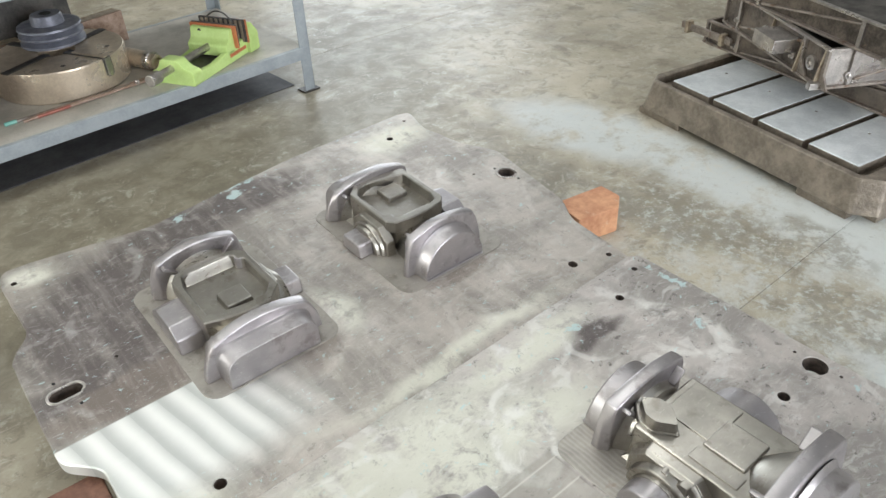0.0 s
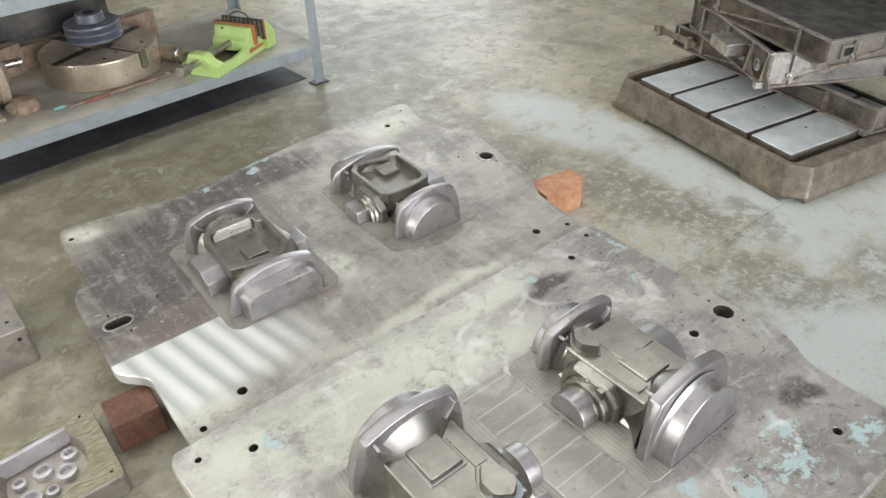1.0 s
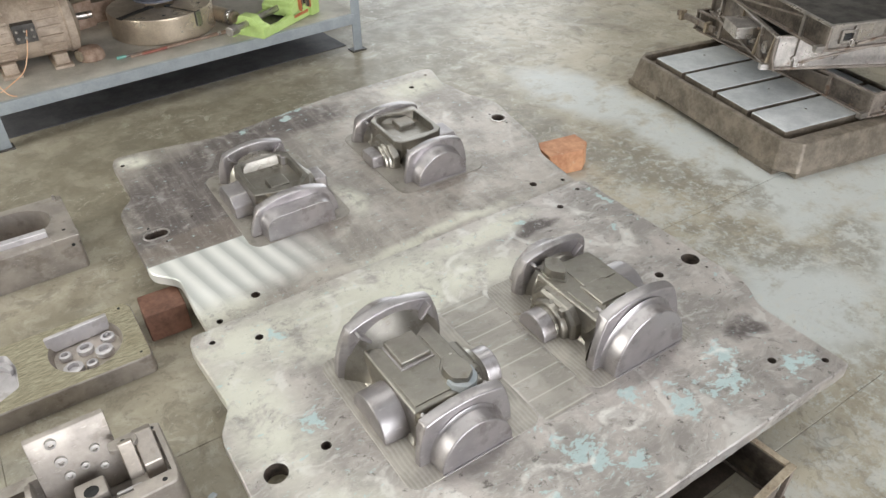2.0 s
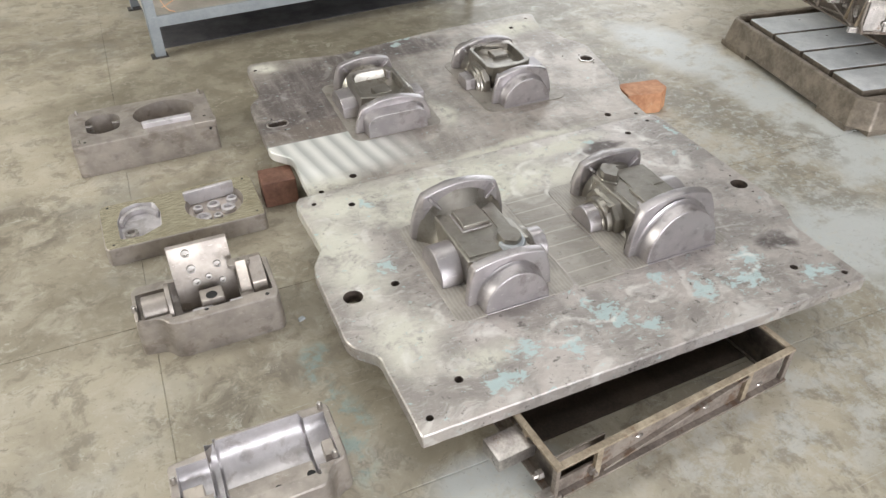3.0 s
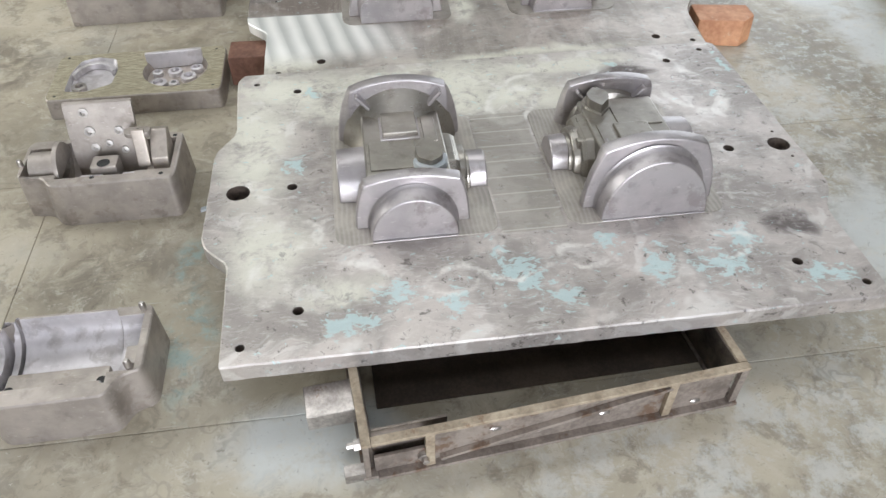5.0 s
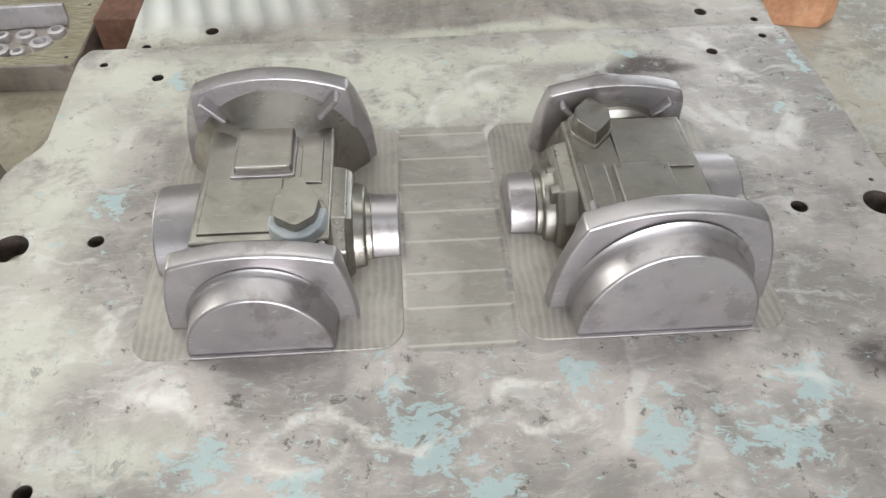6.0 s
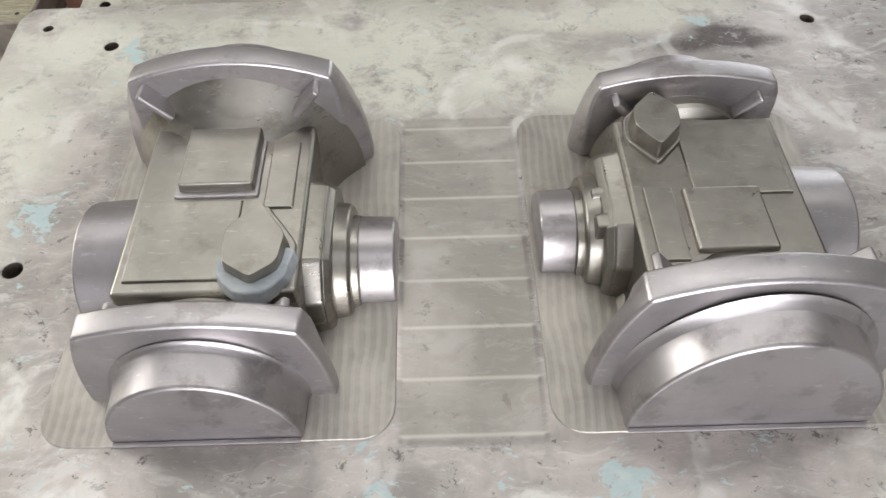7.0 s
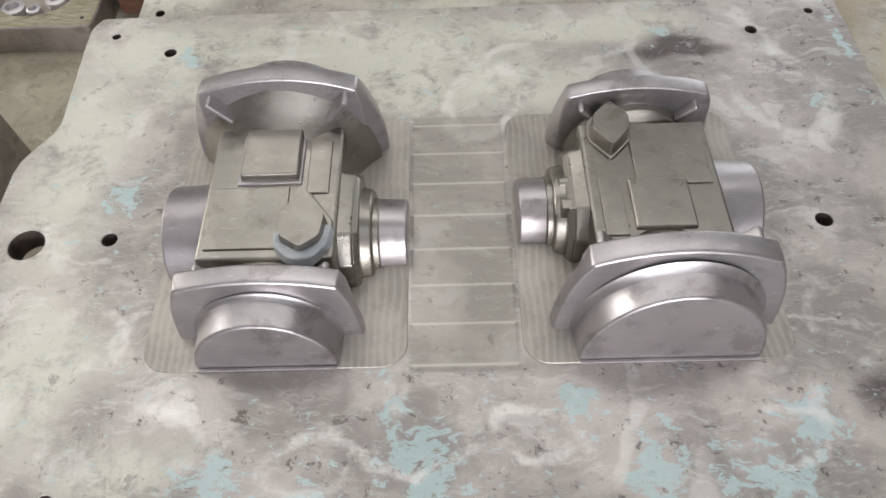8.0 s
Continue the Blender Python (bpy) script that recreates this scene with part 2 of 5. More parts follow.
def concrete_floor():
    n = Nodes("stained concrete")
    w = n.warped(2.6, 0.5)
    w2 = n.warped(9.0, 0.12)
    big, mid, fine = n.noise(1.5, 6, 0.6, w), n.noise(7, 9, 0.72, w2), n.noise(150, 4, 0.6)
    c = n.mix(n.step(big, 0.30, 0.68), (0.225, 0.196, 0.144), (0.45, 0.405, 0.31))
    c = n.mix(n.math("MULTIPLY", n.step(mid, 0.46, 0.66), 0.55), c, (0.52, 0.485, 0.40))
    c = n.mix(n.math("MULTIPLY", n.step(n.noise(11, 9, 0.75, w2), 0.50, 0.61), 0.55), c, (0.160, 0.136, 0.102))
    c = n.mix(n.math("MULTIPLY", n.step(n.noise(42, 6, 0.75), 0.60, 0.68), 0.4), c, (0.16, 0.14, 0.11))
    c = n.mix(n.math("MULTIPLY", n.step(n.noise(3.2, 5, 0.6, n.stretch(1, 1, 1, 0, (7, 3, 0))), 0.52, 0.72), 0.35), c, (0.33, 0.335, 0.315))
    grime = n.math("MULTIPLY", n.blots(w, [(-0.75, -0.35, 0.5, 0.22, 12), (-0.32, 0.38, 0.24, 0.12), (0.25, -0.62, 0.5, 0.2, -8), (-1.2, 0.2, 0.4, 0.15), (-0.95, 1.45, 0.3, 0.2), (0.9, 2.45, 0.7, 0.3), (0.9, -1.0, 0.5, 0.2)], 0.6),
                   n.step(n.noise(6, 9, 0.72, w2), 0.40, 0.56))
    c = n.mix(n.math("MULTIPLY", grime, 0.7), c, (0.125, 0.104, 0.08))
    # Smoother, browner and darker floor before the rack and beside its right leg.
    browner = n.blots(w, [(0.6, 2.4, 1.35, 0.46, 3), (-0.3, 2.2, 0.6, 0.5), (1.75, 3.1, 0.8, 0.55, 20)], 0.45)
    c = n.mix(n.math("MULTIPLY", browner, 0.84), c, n.mix(n.step(mid, 0.40, 0.62), (0.185, 0.162, 0.118), (0.285, 0.255, 0.19)))
    crumbs = n.step(n.noise(75, 5, 0.7), 0.63, 0.67)
    c = n.mix(n.math("MULTIPLY", crumbs, 0.4), c, (0.56, 0.54, 0.47))
    # pale paint powder spilt round the clamping bed and the moulding box
    powder = n.blots(w2, [(2.15, 0.62, 0.30, 0.42, -10), (2.10, 1.25, 0.16, 0.55, -8), (2.25, 0.0, 0.5, 0.5, 30), (2.5, 0.45, 0.5, 0.25),
                          (1.62, 0.25, 0.28, 0.25, 20), (2.05, 1.75, 0.22, 0.45, 10), (0.12, -0.12, 0.2, 0.10)], 0.45)
    k = n.math("MULTIPLY", powder, n.step(n.noise(5.5, 9, 0.75), 0.34, 0.52))
    c = n.mix(n.math("MULTIPLY", k, 0.85), c, (0.54, 0.565, 0.55))
    thin = n.math("MULTIPLY", n.blots(w2, [(1.0, -0.25, 0.7, 0.2, 5), (1.3, -0.6, 0.6, 0.35, 20), (2.0, 0.5, 0.9, 0.9)], 0.5), n.step(n.noise(9, 9, 0.78), 0.46, 0.60))
    c = n.mix(n.math("MULTIPLY", thin, 0.65), c, (0.52, 0.53, 0.505))
    bare = n.blots(w2, [(1.80, 1.08, 0.15, 0.42, 14), (1.98, 0.76, 0.10, 0.17, -15), (1.72, 0.52, 0.12, 0.25, 20), (1.6, 1.65, 0.2, 0.3), (2.0, 0.35, 0.2, 0.1, 30)], 0.4)
    c = n.mix(n.math("MULTIPLY", n.math("MULTIPLY", bare, n.step(n.noise(13, 9, 0.75), 0.42, 0.54)), 0.7), c, (0.22, 0.20, 0.16))
    frost = n.math("MULTIPLY", n.blots(w2, [(1.75, 0.8, 0.35, 0.8), (1.5, 0.2, 0.5, 0.6)], 0.5), n.step(n.noise(24, 9, 0.8), 0.52, 0.60))
    c = n.mix(n.math("MULTIPLY", frost, 0.75), c, (0.50, 0.52, 0.49))
    # pale scuffs, and small dark crumbs
    scuff = n.math("MULTIPLY", n.step(n.noise(21, 10, 0.82, w2), 0.535, 0.585), n.step(n.noise(2.2, 4, 0.6), 0.44, 0.60))
    c = n.mix(n.math("MULTIPLY", scuff, 0.55), c, (0.54, 0.515, 0.44))
    c = n.mix(n.math("MULTIPLY", n.step(n.noise(58, 7, 0.8, w2), 0.60, 0.63), 0.55), c, (0.13, 0.112, 0.088))
    # scratches and drag marks
    s = n.step(n.noise(5, 2, 0.4, n.stretch(1, 30, 1, 63)), 0.735, 0.755)
    s = n.math("MAXIMUM", s, n.step(n.noise(4.3, 2, 0.4, n.stretch(1, 30, 1, -48)), 0.745, 0.765))
    c = n.mix(n.math("MULTIPLY", s, 0.4), c, (0.58, 0.565, 0.51))
    # teal paint drops
    drops = n.math("MULTIPLY", n.blots(w2, [(-0.15, 0.18, 0.06, 0.22), (-0.16, 0.42, 0.05, 0.1)], 0.6), n.step(n.noise(14, 6, 0.7), 0.46, 0.62))
    c = n.mix(n.math("MULTIPLY", drops, 0.5), c, (0.20, 0.36, 0.36))
    # ring marks left by wet cans
    v = n.add("ShaderNodeTexVoronoi")
    n.put(v.inputs["Vector"], w2)
    v.inputs["Scale"].default_value = 24.0
    rings = n.math("MULTIPLY", n.step(n.math("ABSOLUTE", n.math("SUBTRACT", v.outputs["Distance"], 0.42)), 0.10, 0.04),
                   n.blots(w, [(-0.1, -0.1, 0.16, 0.12), (1.25, -0.1, 0.12, 0.1), (-0.2, 0.02, 0.1, 0.06)], 0.6))
    c = n.mix(n.math("MULTIPLY", rings, 0.35), c, (0.2, 0.185, 0.15))
    h = n.math("ADD", n.math("MULTIPLY", mid, 0.6), n.math("MULTIPLY", fine, 0.3))
    return n.done(c, n.step(mid, 0.3, 0.7, 0.50, 0.36), 0.0, n.bump(h, 0.0008))


def plate_metal(name, pale, dark, cyan, swirl_seed, bands=(), bright=(), brown=(), tone=(0.535, 0.492, 0.460), calm=1.0, rings=()):
    """Ground cast aluminium plate: brushed swirls, dusty pale filler with painted sheen, dark oil, and old blue-green
    paint.
    """
    n = Nodes(name)
    w = n.warped(5.0, 0.16)
    w2 = n.warped(16.0, 0.05)
    big = n.noise(4.2, 7, 0.62, w)
    brush = n.noise(16, 7, 0.7, n.stretch(1, 4.5, 1, 20 + swirl_seed, vector=w))
    fine = n.noise(260, 3, 0.6)
    c = n.mix(n.step(big, 0.40, 0.60), tuple(0.62 * v for v in tone), tone)
    c = n.mix(n.math("MULTIPLY", n.step(brush, 0.50, 0.68), 0.28 * calm), c, (0.72, 0.70, 0.67))
    c = n.mix(n.math("MULTIPLY", n.step(n.noise(9, 8, 0.7, n.stretch(1, 1, 1, 0, (3, 8, 0), w)), 0.50, 0.66), 0.35 * calm), c, (0.30, 0.275, 0.25))
    oil = n.blots(w, dark, 0.5)
    k = n.math("MULTIPLY", oil, n.step(n.noise(13, 8, 0.72), 0.24, 0.48))
    c = n.mix(n.math("MULTIPLY", k, 0.88), c, (0.10, 0.082, 0.08))
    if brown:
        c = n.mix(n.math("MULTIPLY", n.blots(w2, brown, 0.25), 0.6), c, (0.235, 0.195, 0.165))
    specks = n.step(n.noise(36, 8, 0.78, w2), 0.585, 0.615)
    c = n.mix(n.math("MULTIPLY", specks, 0.35 + 0.4 * (calm == 1.0)), c, (0.11, 0.10, 0.09))
    # Dusty filler patches; reflected daylight is put into their pale colour too.
    dust_sheen = n.math("MULTIPLY", n.blots(w, pale, 0.7), n.step(n.noise(9, 9, 0.78, w2), 0.34, 0.52))
    c = n.mix(n.math("MULTIPLY", dust_sheen, 0.82), c, (0.72, 0.715, 0.615))
    smear = n.math("MULTIPLY", n.step(n.noise(8, 6, 0.66, n.stretch(1, 2.4, 1, 60 + swirl_seed, (2, 5, 0), w)), 0.575, 0.635), 0.36 * calm)
    c = n.mix(smear, c, (0.76, 0.745, 0.72))
    stroke = n.math("MULTIPLY", n.step(n.noise(30, 5, 0.6, n.stretch(1, 7, 1, 100 + swirl_seed, (4, 1, 0), w2)), 0.61, 0.65), 0.22)
    c = n.mix(stroke, c, (0.80, 0.785, 0.75))
    chips = n.math("MULTIPLY", n.step(n.noise(18, 9, 0.8, n.stretch(1, 1, 1, 0, (9, 2, 0), w2)), 0.59, 0.615), 0.5)
    c = n.mix(chips, c, (0.20, 0.185, 0.17))
    paint = n.step(n.math("ADD", n.blots(w2, [(r[0], r[1], r[2] * 1.25, r[3] * 1.25, *r[4:]) for r in cyan], 1.0), n.math("MULTIPLY", n.noise(30, 9, 0.72, n.stretch(1, 1.7, 1, 35, vector=w2)), 5.5)), 3.33, 3.52)
    c = n.mix(n.math("MULTIPLY", paint, 0.78), c, (0.49, 0.63, 0.63))
    pits = n.step(n.noise(110, 4, 0.7, n.stretch(1, 1.6, 1, 70)), 0.66, 0.69)
    c = n.mix(n.math("MULTIPLY", pits, 0.5), c, (0.15, 0.14, 0.13))
    scrape = n.math("MULTIPLY", n.step(n.noise(70, 4, 0.6, n.stretch(1, 9, 1, 12 + swirl_seed, (6, 3, 0), w2)), 0.64, 0.67), 0.3)
    c = n.mix(scrape, c, (0.84, 0.83, 0.79))
    if calm < 1:
        # long straight passes of the surface grinder
        lines = n.noise(26, 7, 0.7, n.stretch(1, 0.09, 1, -14, vector=n.warped(3.0, 0.05)))
        c = n.mix(n.math("MULTIPLY", n.step(lines, 0.44, 0.64), 0.18), c, (0.64, 0.60, 0.55))
        c = n.mix(n.math("MULTIPLY", n.step(lines, 0.50, 0.34), 0.14), c, (0.27, 0.25, 0.23))
    # swirls of the angle grinder: short arcs round scattered centres
    v = n.add("ShaderNodeTexVoronoi")
    n.put(v.inputs["Vector"], w)
    v.inputs["Scale"].default_value = 4.6
    ring = n.math("SINE", n.math("MULTIPLY", v.outputs["Distance"], 17.0))
    arcs = n.math("MULTIPLY", n.step(ring, 0.6, 0.95), n.step(n.noise(4, 4, 0.6), 0.52, 0.58))
    c = n.mix(n.math("MULTIPLY", arcs, 0.4 * calm), c, (0.80, 0.785, 0.75))
    loops = None
    for r in rings:
        v = n.blot(w2, *r[:4], 1.0, r[4])
        v = n.math("MULTIPLY", n.step(n.math("ABSOLUTE", n.math("SUBTRACT", v, 0.5)), 0.20, 0.04), r[5])
        loops = v if loops is None else n.math("MAXIMUM", loops, v)
    if rings:
        loops = n.math("MULTIPLY", loops, n.math("MULTIPLY", n.step(n.noise(8, 7, 0.72), 0.45, 0.60), 0.9))
        c = n.mix(loops, c, (0.80, 0.79, 0.745))
    rough = n.step(n.math("ADD", n.math("MULTIPLY", big, 0.5), n.math("MULTIPLY", brush, 0.5)), 0.36, 0.64, 0.54, 0.38)
    cover = n.math("MAXIMUM", n.math("MAXIMUM", dust_sheen, paint), n.math("MULTIPLY", k, 0.5))
    rough = n.math("ADD", rough, n.math("MULTIPLY", cover, 0.2))
    metal = n.math("SUBTRACT", 0.66, n.math("MULTIPLY", cover, 0.40))
    h = n.math("ADD", n.math("MULTIPLY", brush, 0.6), n.math("MULTIPLY", fine, 0.25))
    nrm = n.bump(h, 0.0006)
    px, py = n.axis(0), n.axis(1)
    for x0, x1, y0, y1, pitch, along in bands:
        # cutter passes left by the milling machine
        mask = n.math("MULTIPLY", n.math("MULTIPLY", n.step(px, x0 - 0.004, x0 + 0.004), n.step(px, x1 + 0.004, x1 - 0.004)),
                      n.math("MULTIPLY", n.step(py, y0 - 0.004, y0 + 0.004), n.step(py, y1 + 0.004, y1 - 0.004)))
        saw = n.math("FRACT", n.math("DIVIDE", py if along == "x" else px, pitch))
        nrm = n.bump(n.math("MULTIPLY", saw, mask), 0.0022, 0.9, nrm)
        edge = n.math("MULTIPLY", n.step(n.math("ABSOLUTE", n.math("SUBTRACT", saw, 0.5)), 0.44, 0.5), mask)
        c = n.mix(n.math("MULTIPLY", mask, 0.62), c, (0.335, 0.315, 0.275))
        c = n.mix(n.math("MULTIPLY", edge, 0.5), c, (0.72, 0.70, 0.64))
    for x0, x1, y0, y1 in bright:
        # milled strip in shallow flutes; its sheen is put into the pale colour
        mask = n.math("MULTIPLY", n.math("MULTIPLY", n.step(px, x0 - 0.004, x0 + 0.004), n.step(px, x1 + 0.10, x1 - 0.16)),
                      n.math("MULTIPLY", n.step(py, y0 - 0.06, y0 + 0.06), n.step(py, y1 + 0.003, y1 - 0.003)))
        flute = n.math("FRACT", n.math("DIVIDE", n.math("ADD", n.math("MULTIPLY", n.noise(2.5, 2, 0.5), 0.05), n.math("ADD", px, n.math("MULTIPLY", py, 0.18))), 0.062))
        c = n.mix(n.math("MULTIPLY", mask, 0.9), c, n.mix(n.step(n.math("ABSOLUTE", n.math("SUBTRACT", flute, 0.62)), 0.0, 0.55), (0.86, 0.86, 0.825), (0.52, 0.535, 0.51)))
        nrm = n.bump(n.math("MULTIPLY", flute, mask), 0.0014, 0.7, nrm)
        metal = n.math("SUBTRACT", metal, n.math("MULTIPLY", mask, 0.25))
    return n.done(c, rough, metal, nrm)


def cast_metal(name, tone, rough, streak=9, metal=0.88):
    """Machined and hand-finished aluminium of the patterns: soft sheen with fine tool marks."""
    n = Nodes(name)
    big = n.noise(streak, 6, 0.6)
    fine = n.noise(240, 3, 0.6)
    tool = n.noise(60, 3, 0.6, n.stretch(1, 1, 7))
    c = n.mix(n.step(big, 0.32, 0.68), tuple(0.72 * v for v in tone), tone)
    c = n.mix(n.math("MULTIPLY", n.step(n.noise(22, 6, 0.62), 0.54, 0.70), 0.45), c, tuple(0.42 * v for v in tone))
    c = n.mix(n.math("MULTIPLY", n.step(n.noise(11, 7, 0.7, n.warped(14.0, 0.06)), 0.55, 0.62), 0.4), c, tuple(0.5 * v * k for v, k in zip(tone, (1.0, 0.93, 0.85))))
    c = n.mix(n.math("MULTIPLY", n.step(n.noise(48, 5, 0.65, n.stretch(1, 6, 3, 30)), 0.62, 0.67), 0.35), c, tuple(min(0.9, 1.5 * v) for v in tone))
    r = n.step(n.math("ADD", n.math("MULTIPLY", big, 0.6), n.math("MULTIPLY", tool, 0.4)), 0.35, 0.65, rough + 0.07, rough - 0.07)
    h = n.math("ADD", n.math("MULTIPLY", tool, 0.5), n.math("MULTIPLY", fine, 0.3))
    return n.done(c, r, metal, n.bump(h, 0.00008))


def contour_pad(name, tone):
    """Pocket floor with close cutter lines that follow its edge."""
    n = Nodes(name)
    w = n.warped(7.0, 0.03)
    v = n.add("ShaderNodeTexWave")
    n.put(v.inputs["Vector"], w)
    v.inputs["Scale"].default_value, v.inputs["Distortion"].default_value, v.inputs["Detail"].default_value = 30.0, 0.8, 1.0
    lines = n.step(v.outputs["Fac"], 0.25, 0.9)
    big = n.noise(7, 7, 0.65)
    c = n.mix(n.step(big, 0.35, 0.65), tuple(0.65 * t for t in tone), tone)
    c = n.mix(n.math("MULTIPLY", lines, 0.16), c, tuple(min(1.0, 1.5 * t) for t in tone))
    c = n.mix(n.math("MULTIPLY", n.step(n.noise(13, 7, 0.7), 0.60, 0.72), 0.5), c, (0.26, 0.185, 0.12))
    return n.done(c, 0.45, 0.55, n.bump(lines, 0.0003, 0.6))


FLOOR = concrete_floor()
PAD = contour_pad("contoured pocket floor", (0.45, 0.42, 0.375))
PAD_OILY = cast_metal("oily milled pocket floor", (0.40, 0.37, 0.33), 0.45, 6, 0.6)
PLATE_B = plate_metal(
    "ground plate with dusty filler and pale sheen",
    pale=[(0.1, 0.88, 0.26, 0.12), (0.45, 0.88, 0.40, 0.13), (0.50, 0.80, 0.22, 0.09), (0.72, 0.77, 0.2, 0.10), (0.3, 0.77, 0.3, 0.08), (0.85, 0.93, 0.25, 0.05), (0.0, 0.62, 0.10, 0.26), (0.04, 0.25, 0.11, 0.14), (0.18, 0.12, 0.10, 0.04)],
    dark=[(0.60, 0.79, 0.08, 0.03), (1.02, 0.85, 0.09, 0.03), (1.18, 0.2, 0.06, 0.05), (0.25, 0.77, 0.05, 0.03)],
    cyan=[(0.56, 0.12, 0.045, 0.09, 30), (0.63, 0.05, 0.04, 0.04), (0.85, 0.1, 0.04, 0.06), (0.98, 0.09, 0.06, 0.05), (1.05, 0.16, 0.04, 0.05), (0.76, 0.19, 0.03, 0.03), (0.1, 0.55, 0.03, 0.03),
          (0.3, 0.1, 0.05, 0.04), (1.312, 0.86, 0.008, 0.07), (1.0, 0.9, 0.022, 0.018), (1.22, 0.72, 0.025, 0.02), (0.14, 0.86, 0.025, 0.025), (0.2, 0.03, 0.06, 0.03),
          (0.42, 0.06, 0.03, 0.04), (1.18, 0.03, 0.06, 0.03)],
    swirl_seed=0,
    rings=[(0.11, 0.30, 0.07, 0.06, 10, 0.7), (0.18, 0.29, 0.05, 0.07, 0, 0.6), (0.555, 0.145, 0.10, 0.055, 5, 0.8), (0.70, 0.155, 0.075, 0.05, -10, 0.8), (0.42, 0.12, 0.08, 0.05, 20, 0.6),
           (0.67, 0.74, 0.08, 0.12, -30, 0.7), (0.72, 0.82, 0.12, 0.07, 25, 0.6), (0.33, 0.90, 0.16, 0.05, -8, 0.6), (1.17, 0.74, 0.10, 0.16, 15, 0.6), (1.0, 0.14, 0.10, 0.05, 12, 0.6),
           (0.05, 0.16, 0.06, 0.08, 0, 0.6), (1.13, 0.3, 0.05, 0.09, 20, 0.5), (0.22, 0.16, 0.09, 0.05, -15, 0.5), (0.85, 0.88, 0.14, 0.06, 10, 0.5)],
    bands=[(0.545, 0.69, 0.24, 0.70, 0.062, "x")])
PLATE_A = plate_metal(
    "ground plate with dark oil",
    pale=[(0.06, 0.08, 0.12, 0.09), (0.75, 0.05, 0.4, 0.035), (0.07, 0.99, 0.06, 0.05), (0.62, 0.33, 0.06, 0.1), (1.25, 0.95, 0.15, 0.1)],
    dark=[(0.15, 0.68, 0.24, 0.26), (0.10, 0.47, 0.26, 0.13), (0.44, 0.92, 0.26, 0.12), (0.72, 0.95, 0.2, 0.1), (0.25, 0.85, 0.2, 0.12)],
    cyan=[(0.7, 1.03, 0.07, 0.018), (0.48, 0.97, 0.025, 0.012), (0.66, 0.98, 0.035, 0.02)],
    swirl_seed=50, calm=0.45, tone=(0.50, 0.455, 0.41),
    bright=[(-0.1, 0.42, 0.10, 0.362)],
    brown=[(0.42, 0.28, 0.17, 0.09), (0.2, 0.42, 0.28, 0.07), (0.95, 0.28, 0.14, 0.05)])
CAST = cast_metal("machined aluminium", (0.415, 0.39, 0.35), 0.34, 9, 0.97)
# Copy of the casting metal with the gate's lilac light in its tone.
CAST_LIT = cast_metal("machined aluminium with lilac daylight", (0.50, 0.47, 0.475), 0.40, 7, 0.88)
MOULD = cast_metal("milled steel mould", (0.45, 0.405, 0.365), 0.46, 14, 0.62)
MOULD_CAVITY = cast_metal("bright milled cavity", (0.68, 0.65, 0.66), 0.40, 10, 0.5)
MOULD_BRIGHT = cast_metal("polished mould cavity", (0.68, 0.65, 0.62), 0.52, 14, 0.75)
def brushed_top():
    n = Nodes("brushed olive alloy")
    grain = n.noise(30, 6, 0.7, n.stretch(1, 18, 1, 2, vector=n.warped(6.0, 0.02)))
    c = n.mix(n.step(grain, 0.36, 0.64), (0.17, 0.150, 0.100), (0.52, 0.475, 0.345))
    c = n.mix(n.math("MULTIPLY", n.step(n.noise(6, 6, 0.65), 0.5, 0.7), 0.35), c, (0.25, 0.215, 0.13))
    return n.done(c, 0.5, 0.35, n.bump(grain, 0.0006))


BRONZE = brushed_top()
BORE = simple("dark rusty bore", (0.05, 0.042, 0.038), (0.15, 0.115, 0.095), 0.6, 0.3, 30)
MOULD_SATIN = cast_metal("satin milled steel", (0.52, 0.465, 0.41), 0.42, 18, 0.7)
PUTTY = simple("blue grey putty", (0.36, 0.40, 0.43), (0.52, 0.55, 0.57), 0.6, 0.0, 30)
STEEL_RUSTY = simple("rusty box steel", (0.14, 0.115, 0.098), (0.34, 0.295, 0.255), 0.5, 0.35, 9, 0.0012, 120, (0.15, 0.09, 0.055), 0.08)
# Rusty steel with the shade of the recessed side webs in its colour.
STEEL_SHADE = simple("shaded rusty web", (0.055, 0.046, 0.04), (0.21, 0.175, 0.145), 0.42, 0.45, 11, 0.0014, 110, (0.26, 0.19, 0.13), -0.01)
# Dark tone of the sheet that carries the shade under the rack.
RACK_SHADE = simple("dark shade under the rack", (0.06, 0.06, 0.066), (0.115, 0.113, 0.12), 0.65, 0.0, 5, 0.0006, 120, (0.16, 0.15, 0.13), -0.08)
STEEL_EDGE = simple("sandy worn steel edge", (0.22, 0.175, 0.125), (0.44, 0.37, 0.275), 0.6, 0.25, 18, 0.0012, 110, (0.2, 0.12, 0.07), 0.05)
STEEL_BRIGHT = simple("bare bright steel", (0.32, 0.295, 0.275), (0.66, 0.62, 0.585), 0.32, 0.9, 12, 0.0006, 150, (0.20, 0.13, 0.085), 0.02)
CAST_IRON = simple("stained cast iron", (0.13, 0.108, 0.084), (0.265, 0.225, 0.18), 0.45, 0.35, 13, 0.004, 80, (0.46, 0.39, 0.28), -0.03)
BED_PAD = simple("pale scraped steel", (0.47, 0.49, 0.50), (0.66, 0.68, 0.68), 0.36, 0.35, 8, 0.0006, 120, (0.30, 0.29, 0.26), -0.02)
